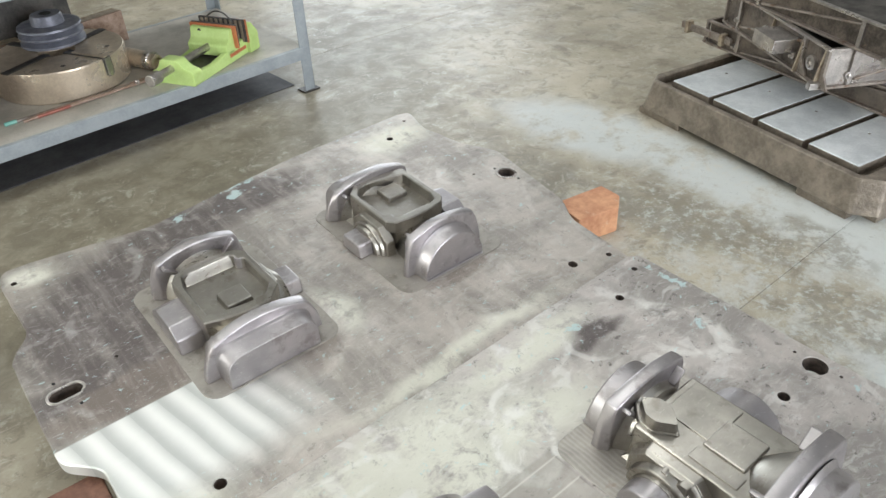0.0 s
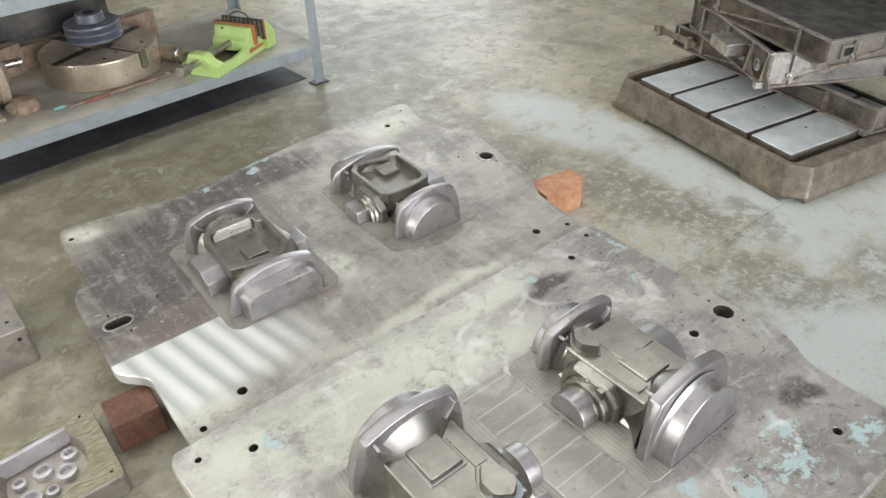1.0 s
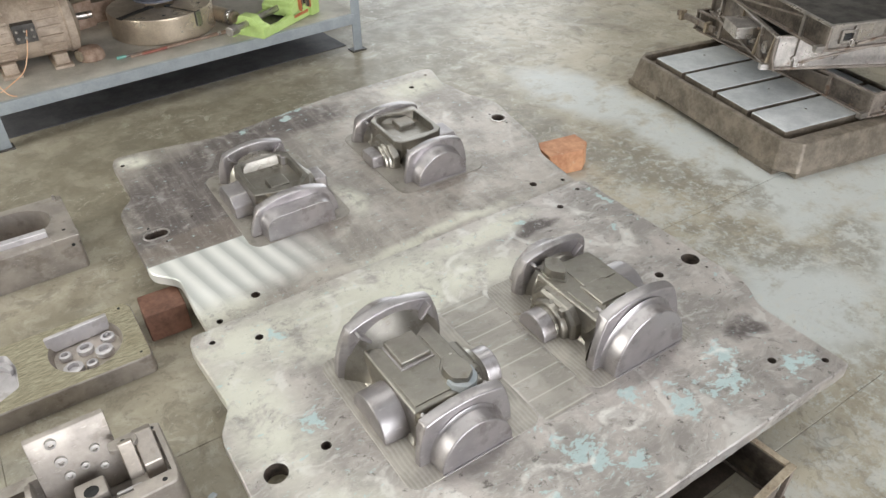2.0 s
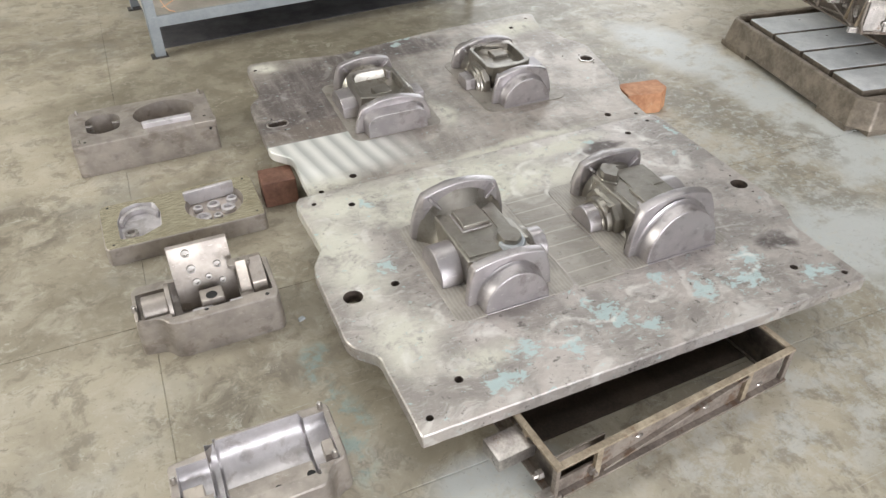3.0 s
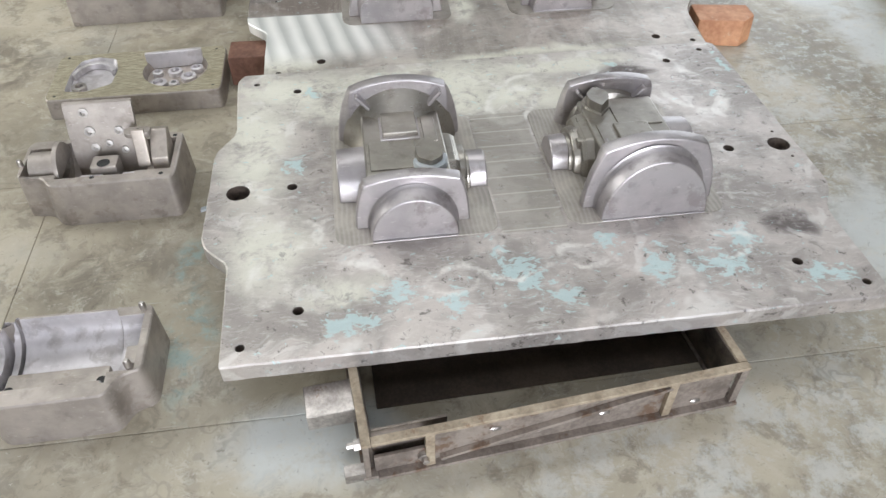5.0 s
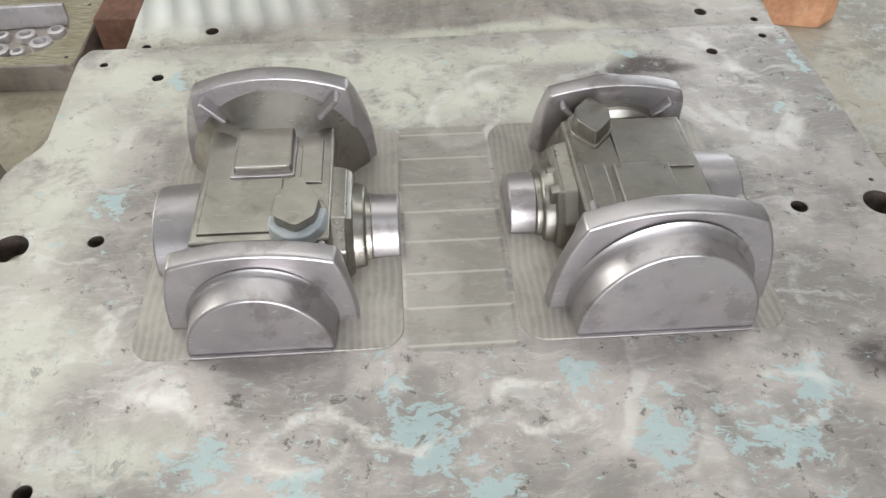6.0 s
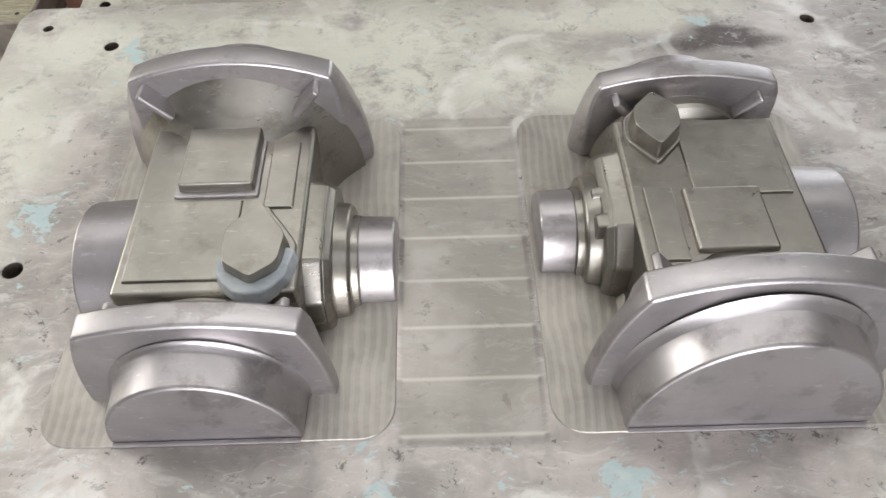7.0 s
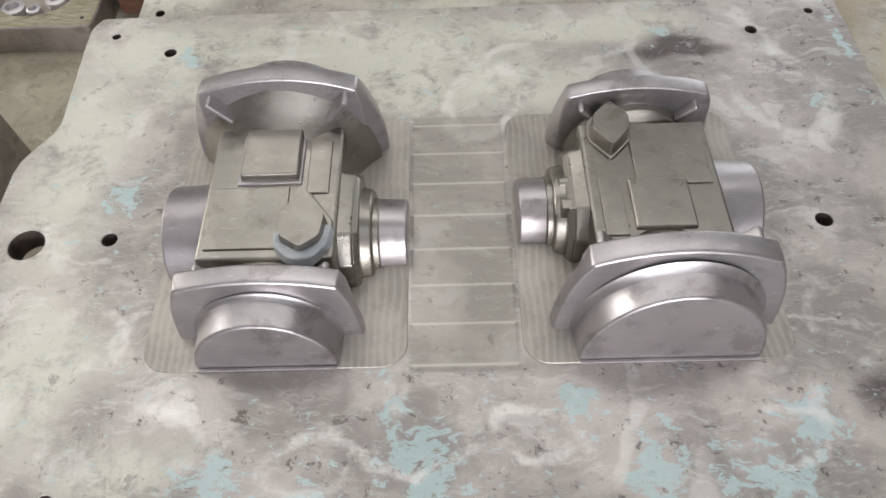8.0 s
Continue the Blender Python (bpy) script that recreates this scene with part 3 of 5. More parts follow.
SHELF_PAINT = simple("grey blue shelf paint", (0.27, 0.30, 0.32), (0.36, 0.39, 0.41), 0.45, 0.0, 10, 0.0005, 120, (0.20, 0.19, 0.17), -0.06)
SHELF_BOARD = simple("dusty steel shelf", (0.38, 0.355, 0.31), (0.55, 0.52, 0.46), 0.6, 0.1, 7, 0.0006, 120, (0.16, 0.13, 0.10), -0.03)
BRASS = simple("browned steel", (0.44, 0.36, 0.27), (0.72, 0.62, 0.49), 0.32, 0.6, 6, 0.0006, 120, (0.17, 0.11, 0.07), 0.0)
DARK_STEEL = simple("dark oily steel", (0.045, 0.042, 0.04), (0.12, 0.11, 0.10), 0.45, 0.5, 12)
PULLEY = simple("blue grey iron", (0.15, 0.155, 0.19), (0.28, 0.29, 0.34), 0.42, 0.3, 14)
RUST = simple("brown rust", (0.22, 0.14, 0.095), (0.46, 0.34, 0.27), 0.7, 0.1, 16, 0.0015)
LIME = simple("lime green paint", (0.46, 0.62, 0.20), (0.57, 0.74, 0.28), 0.42, 0.0, 10, 0.0008, 90, (0.16, 0.17, 0.08), -0.05)
ORANGE = simple("orange primer", (0.42, 0.13, 0.05), (0.55, 0.2, 0.09), 0.6)
MOTOR = simple("dusty brown motor paint", (0.30, 0.235, 0.18), (0.52, 0.42, 0.335), 0.65, 0.0, 14, 0.001)
WIRE = simple("orange cable", (0.75, 0.42, 0.24), (0.85, 0.58, 0.38), 0.5)
BLACK = simple("black gap", (0.008, 0.008, 0.008), (0.02, 0.02, 0.02), 0.7)
WOOD_RED = simple("orange painted wood", (0.42, 0.19, 0.10), (0.62, 0.33, 0.18), 0.6, 0.0, 12, 0.0015, 90, (0.62, 0.47, 0.33), 0.02)
BROWN_SHEET = simple("dark brown shadow sheet", (0.045, 0.033, 0.025), (0.10, 0.075, 0.056), 0.55, 0.1, 5)
WOOD_DARK = simple("dark red wood", (0.11, 0.05, 0.032), (0.22, 0.105, 0.068), 0.6, 0.0, 12, 0.0015, 90, (0.10, 0.085, 0.07), 0.0)
WALL = simple("grey plaster", (0.17, 0.165, 0.155), (0.25, 0.245, 0.23), 0.8, 0.0, 3)
ROOF = simple("pale sheet roof", (0.26, 0.255, 0.245), (0.36, 0.355, 0.34), 0.7, 0.0, 3)


# ---- the workshop ----
def setting(name, bm, material, label, category):
    return tagged(part(name, bm, material), label, category, kind="structure")


X0, X1, Y0, Y1, HIGH = -5.0, 7.0, -6.0, 6.0, 4.6
floor = bmesh.new()
JX, JY = [X0 - 0.2, -0.555, 3.4, X1 + 0.2], [Y0 - 0.2, -2.0, -0.052, 0.765, 3.2, Y1 + 0.2]
for a, b in zip(JX, JX[1:]):
    for c, d in zip(JY, JY[1:]):
        box(a + 0.0009, b - 0.0009, c + 0.0009, d - 0.0009, -0.05, 0.0, 0.0012, floor, segments=1)
box(X0, X1, Y0, Y1, -0.045, -0.0025, 0, floor)
setting("floor", floor, FLOOR, "stained grey concrete workshop floor with saw-cut joints", "floor")
setting("ground", box(-60, 60, -60, 60, -0.3, -0.056, 0), CAST_IRON, "dark earth under and round the workshop", "ground")
door = [(-1.6, 0.02), (3.4, 0.02), (3.4, 3.6), (-1.6, 3.6)]
wall = slab([(X0, -0.05), (X1, -0.05), (X1, HIGH), (X0, HIGH)], -0.2, 0.0, [door], 0.002, 0.002)
wall.transform(Matrix.Translation((0, Y0, 0)) @ AXIS["y"])
setting("wall_south", wall, WALL, "grey plastered workshop wall with a wide open gateway", "wall")
# Unseen wall; its gateway is added for the second gate lamp.
door = [(2.8, 0.02), (6.0, 0.02), (6.0, 3.6), (2.8, 3.6)]
wall = slab([(X0, -0.05), (X1, -0.05), (X1, HIGH), (X0, HIGH)], 0.0, 0.2, [door], 0.002, 0.002)
wall.transform(Matrix.Translation((0, Y1, 0)) @ AXIS["y"])
setting("wall_north", wall, WALL, "unseen grey workshop wall with an added open gateway", "wall")
# Window opening added in the unseen west wall for the fill lamp.
pane = [(0.6, 1.0), (4.4, 1.0), (4.4, 3.2), (0.6, 3.2)]
wall = slab([(Y0 - 0.2, -0.05), (Y1 + 0.2, -0.05), (Y1 + 0.2, HIGH), (Y0 - 0.2, HIGH)], -0.2, 0.0, [pane], 0.002, 0.002)
wall.transform(Matrix.Translation((X0, 0, 0)) @ AXIS["x"])
setting("wall_west", wall, WALL, "unseen grey workshop wall with an added window opening", "wall")
setting("wall_east", box(X1, X1 + 0.2, Y0 - 0.2, Y1 + 0.2, -0.05, HIGH), WALL, "grey plastered workshop wall", "wall")
# Openings added in the unseen roof for the overhead fill lamps.
lights = [[(-3.9, -1.95), (5.1, -1.95), (5.1, -0.65), (-3.9, -0.65)], [(-3.9, 1.55), (5.1, 1.55), (5.1, 2.85), (-3.9, 2.85)],
          [(-3.9, 3.75), (1.5, 3.75), (1.5, 5.05), (-3.9, 5.05)]]
setting("ceiling", slab([(X0 - 0.2, Y0 - 0.2), (X1 + 0.2, Y0 - 0.2), (X1 + 0.2, Y1 + 0.2), (X0 - 0.2, Y1 + 0.2)], HIGH, HIGH + 0.15, lights), ROOF,
        "unseen grey sheet roof with added skylight strips", "ceiling")


# ---- the two match plates ----
def circle(x, y, r, n=20):
    return arc(x, y, r, r, 0, 360 - 360 / n, n - 1)


def slot(x, y, r, half):
    return arc(x + half, y, r, r, -90, 90, 8) + arc(x - half, y, r, r, 90, 270, 8)


def worn(pts, step=0.03, amount=0.0008, seed=1):
    """Long edges cut into short steps and knocked slightly out of line."""
    rnd, out = random.Random(seed), []
    for i, p in enumerate(pts):
        a, b = Vector(p), Vector(pts[(i + 1) % len(pts)])
        k = max(1, int((b - a).length / step))
        for j in range(k):
            q = a.lerp(b, j / k)
            out.append((q.x + rnd.uniform(-amount, amount), q.y + rnd.uniform(-amount, amount)))
    return out


def bezier(p0, p1, p2, n):
    out = []
    for i in range(n + 1):
        t = i / n
        out.append(tuple(a * (1 - t) ** 2 + 2 * b * t * (1 - t) + c * t * t for a, b, c in zip(p0, p1, p2)))
    return out


def rim(half, corner, top):
    """Outline of a square flange cut in half: bowed sides up to two corners and a bowed top."""
    cx, cz = corner
    right = bezier((half, 0), (half * 0.985, cz * 0.60), (cx, cz), 6)
    crown = bezier((cx, cz), (0, 2 * top - cz), (-cx, cz), 10)
    return right + crown[1:] + [(-x, z) for x, z in right[::-1][1:]]


def loft(rings):
    """Rings of points of equal count, skinned and capped."""
    bm = bmesh.new()
    rows = [[bm.verts.new(p) for p in r] for r in rings]
    for a, b in zip(rows, rows[1:]):
        for i in range(len(a)):
            j = (i + 1) % len(a)
            bm.faces.new((a[i], a[j], b[j], b[i]))
    bm.faces.new(rows[0][::-1])
    bm.faces.new(rows[-1])
    bmesh.ops.recalc_face_normals(bm, faces=bm.faces[:])
    return bm


def square_flange(half, corner, top, y_in, y_out, crease, bev=0.004):
    """A flange whose inner face falls away in a lobe at each side; the outer face leans back a little."""
    way = 1 if y_out > y_in else -1
    full = rim(half, corner, top)
    inner = [(max(-crease, min(crease, x)), y_in, z * 0.995) for x, z in full]
    mid = [(x, y_in + way * 0.017, z) for x, z in full]
    outer = [(x * 0.99, y_out - way * z * 0.045, z * 0.99) for x, z in full]
    return bevel(loft([inner, mid, outer]), bev, 3, 28)


def half_disc(r, high, n=24):
    return arc(0, 0, r, high, 180, 0, n)


def drum(r, high, y0, y1, bev=0.004):
    """Half a drum lying on the plate with a fillet at its root, a leaning end face and a thin foot line."""
    way = 1 if y1 > y0 else -1
    rows = [(y0, 1.09), (y0 + way * 0.004, 1.035), (y0 + way * 0.010, 1.0), (y1, 0.985)]
    rings = [[(x * k, y - (way * z * 0.05 if y == y1 else 0), z * k) for x, z in half_disc(r, high)] for y, k in rows]
    bm = bevel(loft(rings), bev, 3, 40)
    return box(-r * 0.96, r * 0.96, min(y1, y1 + way * 0.005), max(y1, y1 + way * 0.005), 0.0, 0.004, 0.0018, bm)


def neck(rows):
    """Half-round neck that flares: rows of y, radius, height."""
    return loft([[(x, y, z) for x, z in half_disc(r, h)] for y, r, h in rows])


def stadium(half, high, flat):
    """Half outline with a flat top and round shoulders."""
    return [(-half, 0)] + bezier((-half, high * 0.45), (-half, high), (-flat, high), 6) + bezier((flat, high), (half, high), (half, high * 0.45), 6) + [(half, 0)]


def gearbox_pattern(plate, m, filled):
    """Half of a gearbox casting lying on its plate: flanges across y, bosses across x."""
    g = part("gearbox_pattern", box(-0.095, 0.094, -0.117, 0.124, 0.0, 0.092, 0.005, segments=3, shrink=0.975), CAST, plate, "grey machined gearbox half pattern", m)
    part("front_disc", drum(0.096, 0.104, -0.177, -0.226), CAST_LIT, g)
    part("front_flange", square_flange(0.126, (0.104, 0.115), 0.1315, -0.146, -0.181, 0.112), CAST_LIT, g)
    part("front_neck", neck([(-0.105, 0.083, 0.082), (-0.118, 0.084, 0.088), (-0.124, 0.088, 0.100), (-0.130, 0.089, 0.101), (-0.133, 0.092, 0.094), (-0.150, 0.104, 0.100)]), CAST, g)
    part("rear_flange", square_flange(0.151, (0.115, 0.147), 0.171, 0.139, 0.179, 0.119), CAST_LIT, g)
    part("rear_disc", drum(0.122, 0.140 if filled else 0.146, 0.175, 0.226), CAST_LIT, g)
    part("rear_neck", neck([(0.078, 0.096, 0.092), (0.092, 0.099, 0.100), (0.106, 0.106, 0.112), (0.120, 0.117, 0.127), (0.132, 0.129, 0.141), (0.142, 0.140, 0.152)]), CAST, g)
    part("foot_fillet", box(-0.106, 0.104, -0.124, 0.130, 0.0, 0.010, 0.0, shrink=0.92), CAST, g)
    for side in (-1, 1):
        # short ribs that join neck and flange at the corners
        rib = box(-0.0045, 0.0045, 0.116, 0.142, 0.0, 0.046, 0.003, segments=3)
        rib.transform(pose(side * 0.070, 0, 0.108, 0, side * 41, 0))
        part("rib", rib, CAST_LIT, g)
        rib = box(-0.0045, 0.0045, -0.150, -0.128, 0.0, 0.040, 0.003, segments=3)
        rib.transform(pose(side * 0.060, 0, 0.074, 0, side * 42, 0))
        part("rib", rib, CAST_LIT, g)
    part("side_boss", prism(half_disc(0.080, 0.082), -0.085, -0.157, "x", 0.95, 0.004, 3, pivot=(0, 0), m=Matrix.Translation((0, -0.012, 0))), CAST_LIT, g)
    at = Matrix.Translation((0, -0.017, 0))
    hexa = [(-0.092, 0), (-0.088, 0.050), (-0.054, 0.086), (0.054, 0.086), (0.088, 0.050), (0.092, 0)]
    part("bearing_flange", prism(hexa, 0.086, 0.112, "x", 0.95, 0.004, 3, m=at, pivot=(0, 0)), CAST, g)
    part("bearing_lip", prism([(u * 0.95, v * 0.94) for u, v in hexa], 0.111, 0.119, "x", 0.94, 0.002, 2, m=at, pivot=(0, 0)), CAST, g)
    if not filled:
        # notched lug that stands on the bearing flange
        lug = [(-0.030, 0.0), (0.028, 0.0), (0.028, 0.079), (0.010, 0.079), (0.004, 0.069), (-0.012, 0.069), (-0.018, 0.079), (-0.030, 0.079)]
        part("bearing_lug", prism(lug, 0.112, 0.128, "x", 0.97, 0.003, 2, m=Matrix.Translation((0, 0.004, 0)), pivot=(0, 0)), CAST, g)
    part("bearing_ring", prism(half_disc(0.074, 0.075), 0.117, 0.136, "x", 0.94, 0.004, 3, m=at, pivot=(0, 0)), CAST, g)
    part("bearing_groove", prism(half_disc(0.058, 0.060), 0.134, 0.144, "x", 0.98, 0.002, 2, m=at, pivot=(0, 0)), CAST, g)
    part("shaft_end", prism(half_disc(0.055, 0.058), 0.142, 0.184, "x", 0.97, 0.004, 3, m=at, pivot=(0, 0)), CAST_LIT, g)
    if filled:
        part("top_pad", box(-0.048, 0.036, 0.016, 0.106, 0.088, 0.1075, 0.003, segments=3, shrink=0.95), CAST, g)
        part("pad_foot", box(-0.053, 0.040, 0.009, 0.108, 0.088, 0.0955, 0.002, segments=2, shrink=0.97), CAST_LIT, g)
    else:
        part("top_pad", box(-0.046, 0.038, -0.004, 0.082, 0.088, 0.0985, 0.003, segments=3, shrink=0.97), CAST, g)
    part("top_panel", box(-0.083, 0.024, -0.100, 0.006, 0.088, 0.0953, 0.0022, shrink=0.985), CAST, g)
    part("top_strip", box(0.046, 0.078, -0.008, 0.092, 0.088, 0.0953, 0.0022, shrink=0.98), CAST, g)
    lozenge = round_corners([(0.047, -0.140), (0.077, -0.108), (0.079, -0.078), (0.053, -0.043), (0.022, -0.078), (0.020, -0.110)] if not filled else
                            [(0.050, -0.118), (0.078, -0.098), (0.083, -0.060), (0.050, -0.012), (0.016, -0.052), (0.018, -0.096)], 0.008)
    part("oil_boss", prism(lozenge, 0.086, 0.118, "z", 0.90, 0.003, 3), CAST, g)
    grown = [(0.05 + (x - 0.05) * 1.22, -0.08 + (y + 0.08) * 1.2) for x, y in lozenge]
    part("boss_foot", prism(grown, 0.086, 0.0965, "z", 0.93, 0.002, 2), CAST, g)
    if filled:
        smear = prism(round_corners([(0.010, -0.080), (0.012, -0.104), (0.036, -0.126), (0.066, -0.124), (0.088, -0.100), (0.090, -0.070), (0.080, -0.070), (0.077, -0.094), (0.062, -0.110), (0.040, -0.112), (0.022, -0.098), (0.018, -0.080)], 0.008), 0.086, 0.106, "z", 0.95, 0.005, 3)
        for v in smear.verts:
            v.co += Vector((noise.noise(v.co * 60), noise.noise(v.co * 60 + Vector((5, 0, 0))), 0.5 * noise.noise(v.co * 50))) * 0.004
        part("putty", smear, PUTTY, g, "pale blue grey putty smeared round the boss")
    return g


def cover_pattern(plate, m, ledge):
    """The other half: a shallow tray on top between two flanges."""
    dy = 0.004 if ledge else -0.030
    back = bezier((0.076, 0.090), (0, 0.112), (-0.070, 0.090), 8)
    fore = bezier((-0.082, -0.078), (0, -0.112), (0.060, -0.098), 8)
    tray = [(0.082, -0.070), (0.082, 0.062), (0.066, 0.066), (0.066, 0.084)] + back[1:] + [(-0.082, 0.05)] + fore
    tray = [(x, y * 0.94 + dy) for x, y in round_corners(tray, 0.004, 3)]
    outer = [(0.098, -0.084), (0.098, 0.085), (0.080, 0.106)] + bezier((0.080, 0.106), (0, 0.124), (-0.080, 0.106), 8)[1:] + [(-0.098, 0.085), (-0.100, -0.100)] + bezier((-0.100, -0.100), (0, -0.134), (0.058, -0.120), 8)[1:]
    outer = [(x, y + dy) for x, y in round_corners(outer, 0.004, 3)]
    g = part("cover_pattern", slab(outer, 0.060, 0.098, [tray], 0.003, 0.003), CAST, plate, "grey machined gearbox cover pattern with a sunk tray", m)
    part("body", slab(offset(outer, 0.004), 0.0, 0.066, [], 0.001), CAST, g)
    px, py = (0.003, -0.034) if ledge else (-0.022, -0.078)
    part("tray_pad", box(px - 0.034, px + 0.034, py - 0.033, py + 0.033, 0.064, 0.084 if ledge else 0.080, 0.004, segments=3, shrink=0.93), CAST, g)
    slope = prism([(0.080 + dy, 0.064), (0.101 * 0.94 + dy + 0.004, 0.064), (0.101 * 0.94 + dy + 0.004, 0.0965), (0.090 + dy, 0.0965)], -0.066, 0.060, "x", 1, 0.002)
    part("tray_slope", slope, CAST, g)
    part("rib", rod(0.012, 0.064, 0.0975, "z", (0.074, 0.072 + dy), 16, 0.002), CAST_LIT, g)
    plug = stadium(0.117, 0.083, 0.058)
    part("front_plug", bevel(loft([[(x * k, y, z * k) for x, z in plug] for y, k in ((-0.172, 1.07), (-0.177, 1.02), (-0.182, 1.0))] + [[(x * 0.98, -0.226 + z * 0.06, z * 0.98) for x, z in plug]]), 0.003, 2, 40), CAST_LIT, g)
    part("front_flange", square_flange(0.151, (0.119, 0.092), 0.118, -0.142, -0.177, 0.125), CAST_LIT, g)
    part("foot_fillet", box(-0.108, 0.106, -0.128 + dy, 0.118 + dy, 0.0, 0.010, 0.0, shrink=0.92), CAST, g)
    part("front_neck", neck([(-0.09, 0.088, 0.060), (-0.118, 0.092, 0.072), (-0.132, 0.104, 0.086), (-0.145, 0.122, 0.100)]), CAST, g)
    part("rear_neck", neck([(0.07, 0.084, 0.062), (0.112, 0.086, 0.074), (0.134, 0.092, 0.084), (0.150, 0.100, 0.096), (0.162, 0.110, 0.106)]), CAST, g)
    part("rear_flange", square_flange(0.130, (0.104, 0.108), 0.130, 0.153, 0.185, 0.110), CAST_LIT, g)
    part("rear_disc", drum(0.101, 0.104, 0.182, 0.228), CAST_LIT, g)
    for side in (-1, 1):
        rib = box(-0.0045, 0.0045, 0.136, 0.157, 0.0, 0.046, 0.003, segments=3)
        rib.transform(pose(side * 0.062, 0, 0.070, 0, side * 44, 0))
        part("rib", rib, CAST_LIT, g)
        rib = box(-0.0045, 0.0045, -0.146, -0.126, 0.0, 0.040, 0.003, segments=3)
        rib.transform(pose(side * 0.072, 0, 0.058, 0, side * 52, 0))
        part("rib", rib, CAST_LIT, g)
    part("side_boss", prism([(-0.082, 0), (-0.074, 0.042), (-0.040, 0.066), (0.040, 0.066), (0.074, 0.042), (0.082, 0)], -0.09, -0.158, "x", 0.96, 0.004, 3, pivot=(0, 0), m=Matrix.Translation((0, 0.022, 0))), CAST_LIT, g)
    hexa = [(-0.088, 0), (-0.082, 0.048), (-0.046, 0.080), (0.046, 0.080), (0.082, 0.048), (0.088, 0)]
    part("bearing_flange", prism(hexa, 0.090, 0.116, "x", 0.95, 0.004, 3, pivot=(0, 0)), CAST, g)
    part("bearing_lip", prism(half_disc(0.074, 0.070), 0.114, 0.126, "x", 0.95, 0.003, 3, pivot=(0, 0)), CAST, g)
    part("bearing_ring", prism(half_disc(0.062, 0.060), 0.124, 0.136, "x", 0.94, 0.003, 3, pivot=(0, 0)), CAST, g)
    part("shaft_end", prism([(-0.044, 0), (-0.038, 0.044), (0.038, 0.044), (0.044, 0)], 0.134, 0.178, "x", 0.95, 0.005, 3, pivot=(0, 0)), CAST_LIT, g)
    return g


def match_plate(label, at, rot, outline, thick, material, holes):
    p = thing("match_plate", label, "casting plate", "match plates", at=at, rot=rot)
    body = part("plate", slab(worn(outline, 0.022, 0.0008), -thick, 0, holes, 0.003), material, p)
    body.data.materials.append(BORE)
    grown = [offset(h, -0.0012) for h in holes]
    for face in body.data.polygons:
        if abs(face.normal.z) < 0.5 and any(inside(h, face.center.x, face.center.y) for h in grown):
            face.material_index = 1
    return p


TOP_B, TOP_A = 0.160, 0.131
outline_b = round_corners(
    [(-0.036, -0.043), (1.285, -0.043), (1.285, 0.225), (1.338, 0.31), (1.338, 0.985), (1.31, 1.0), (-0.045, 0.985), (-0.062, 0.955), (-0.05, 0.70), (-0.098, 0.62), (-0.100, 0.29),
     (-0.04, 0.225)], [0.006, 0.012, 0.03, 0.03, 0.02, 0.02, 0.01, 0.02, 0.02, 0.03, 0.03, 0.02])
holes_b = [circle(0, 0, 0.009, 12), circle(0.107, 0.078, 0.011, 14), circle(0.102, 0.882, 0.011, 14), circle(-0.008, 0.931, 0.008, 12), circle(-0.031, 0.46, 0.027, 28), circle(0.092, 0.466, 0.012, 14),
           circle(1.161, 0.905, 0.011, 14), circle(1.28, 0.954, 0.008, 12), circle(1.292, 0.473, 0.027, 28), circle(1.16, 0.472, 0.013, 14), circle(1.136, 0.074, 0.011, 14),
           circle(1.247, 0.0, 0.009, 12), circle(1.30, 0.525, 0.004, 8), circle(1.302, 0.42, 0.004, 8)]
plate_b = match_plate("grey aluminium match plate with two gearbox patterns and flaking blue paint", (0, 0, TOP_B), (0, 0, 0), outline_b, 0.042, PLATE_B, holes_b)
for cx, turn, filled in ((0.357, 0, True), (0.886, 180, False)):
    pad = slab(rounded(cx - 0.172, cx + 0.184, 0.246, 0.702, 0.035) if turn == 0 else rounded(cx - 0.19, cx + 0.172, 0.246, 0.702, 0.035), -0.001, 0.002, [], 0.001)
    part("machined_pad", pad, PAD, plate_b)
    gearbox_pattern(plate_b, pose(cx, 0.475, 0.001, 0, 0, turn), filled)

outline_a = round_corners(
    [(0.0, -0.011), (1.345, 0.008), (1.36, 0.24), (1.41, 0.32), (1.46, 0.66), (1.40, 0.77), (1.37, 0.94), (1.40, 1.06), (1.36, 1.075), (0.9, 1.06), (0.4, 0.99), (0.1, 1.04), (0.02, 1.045),
     (0.0, 1.0), (0.005, 0.76), (-0.055, 0.69), (-0.060, 0.33), (0.004, 0.262)], [0.006, 0.01, 0.03, 0.03, 0.03, 0.03, 0.02, 0.02, 0.02, 0.05, 0.05, 0.02, 0.02, 0.02, 0.03, 0.03, 0.03, 0.02])
holes_a = [circle(0.043, 0.032, 0.009, 12), circle(0.168, 0.081, 0.013, 14), slot(0.013, 0.51, 0.018, 0.018), circle(0.031, 0.976, 0.008, 12), circle(1.203, 0.094, 0.013, 14), circle(1.31, 0.06, 0.008, 12),
           circle(1.382, 0.537, 0.026, 28), circle(1.231, 0.951, 0.011, 14), circle(1.345, 1.02, 0.006, 10), circle(1.30, 0.60, 0.004, 8), circle(0.14, 0.55, 0.004, 8)]
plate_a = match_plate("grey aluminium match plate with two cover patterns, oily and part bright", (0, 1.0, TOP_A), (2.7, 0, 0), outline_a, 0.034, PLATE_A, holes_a)
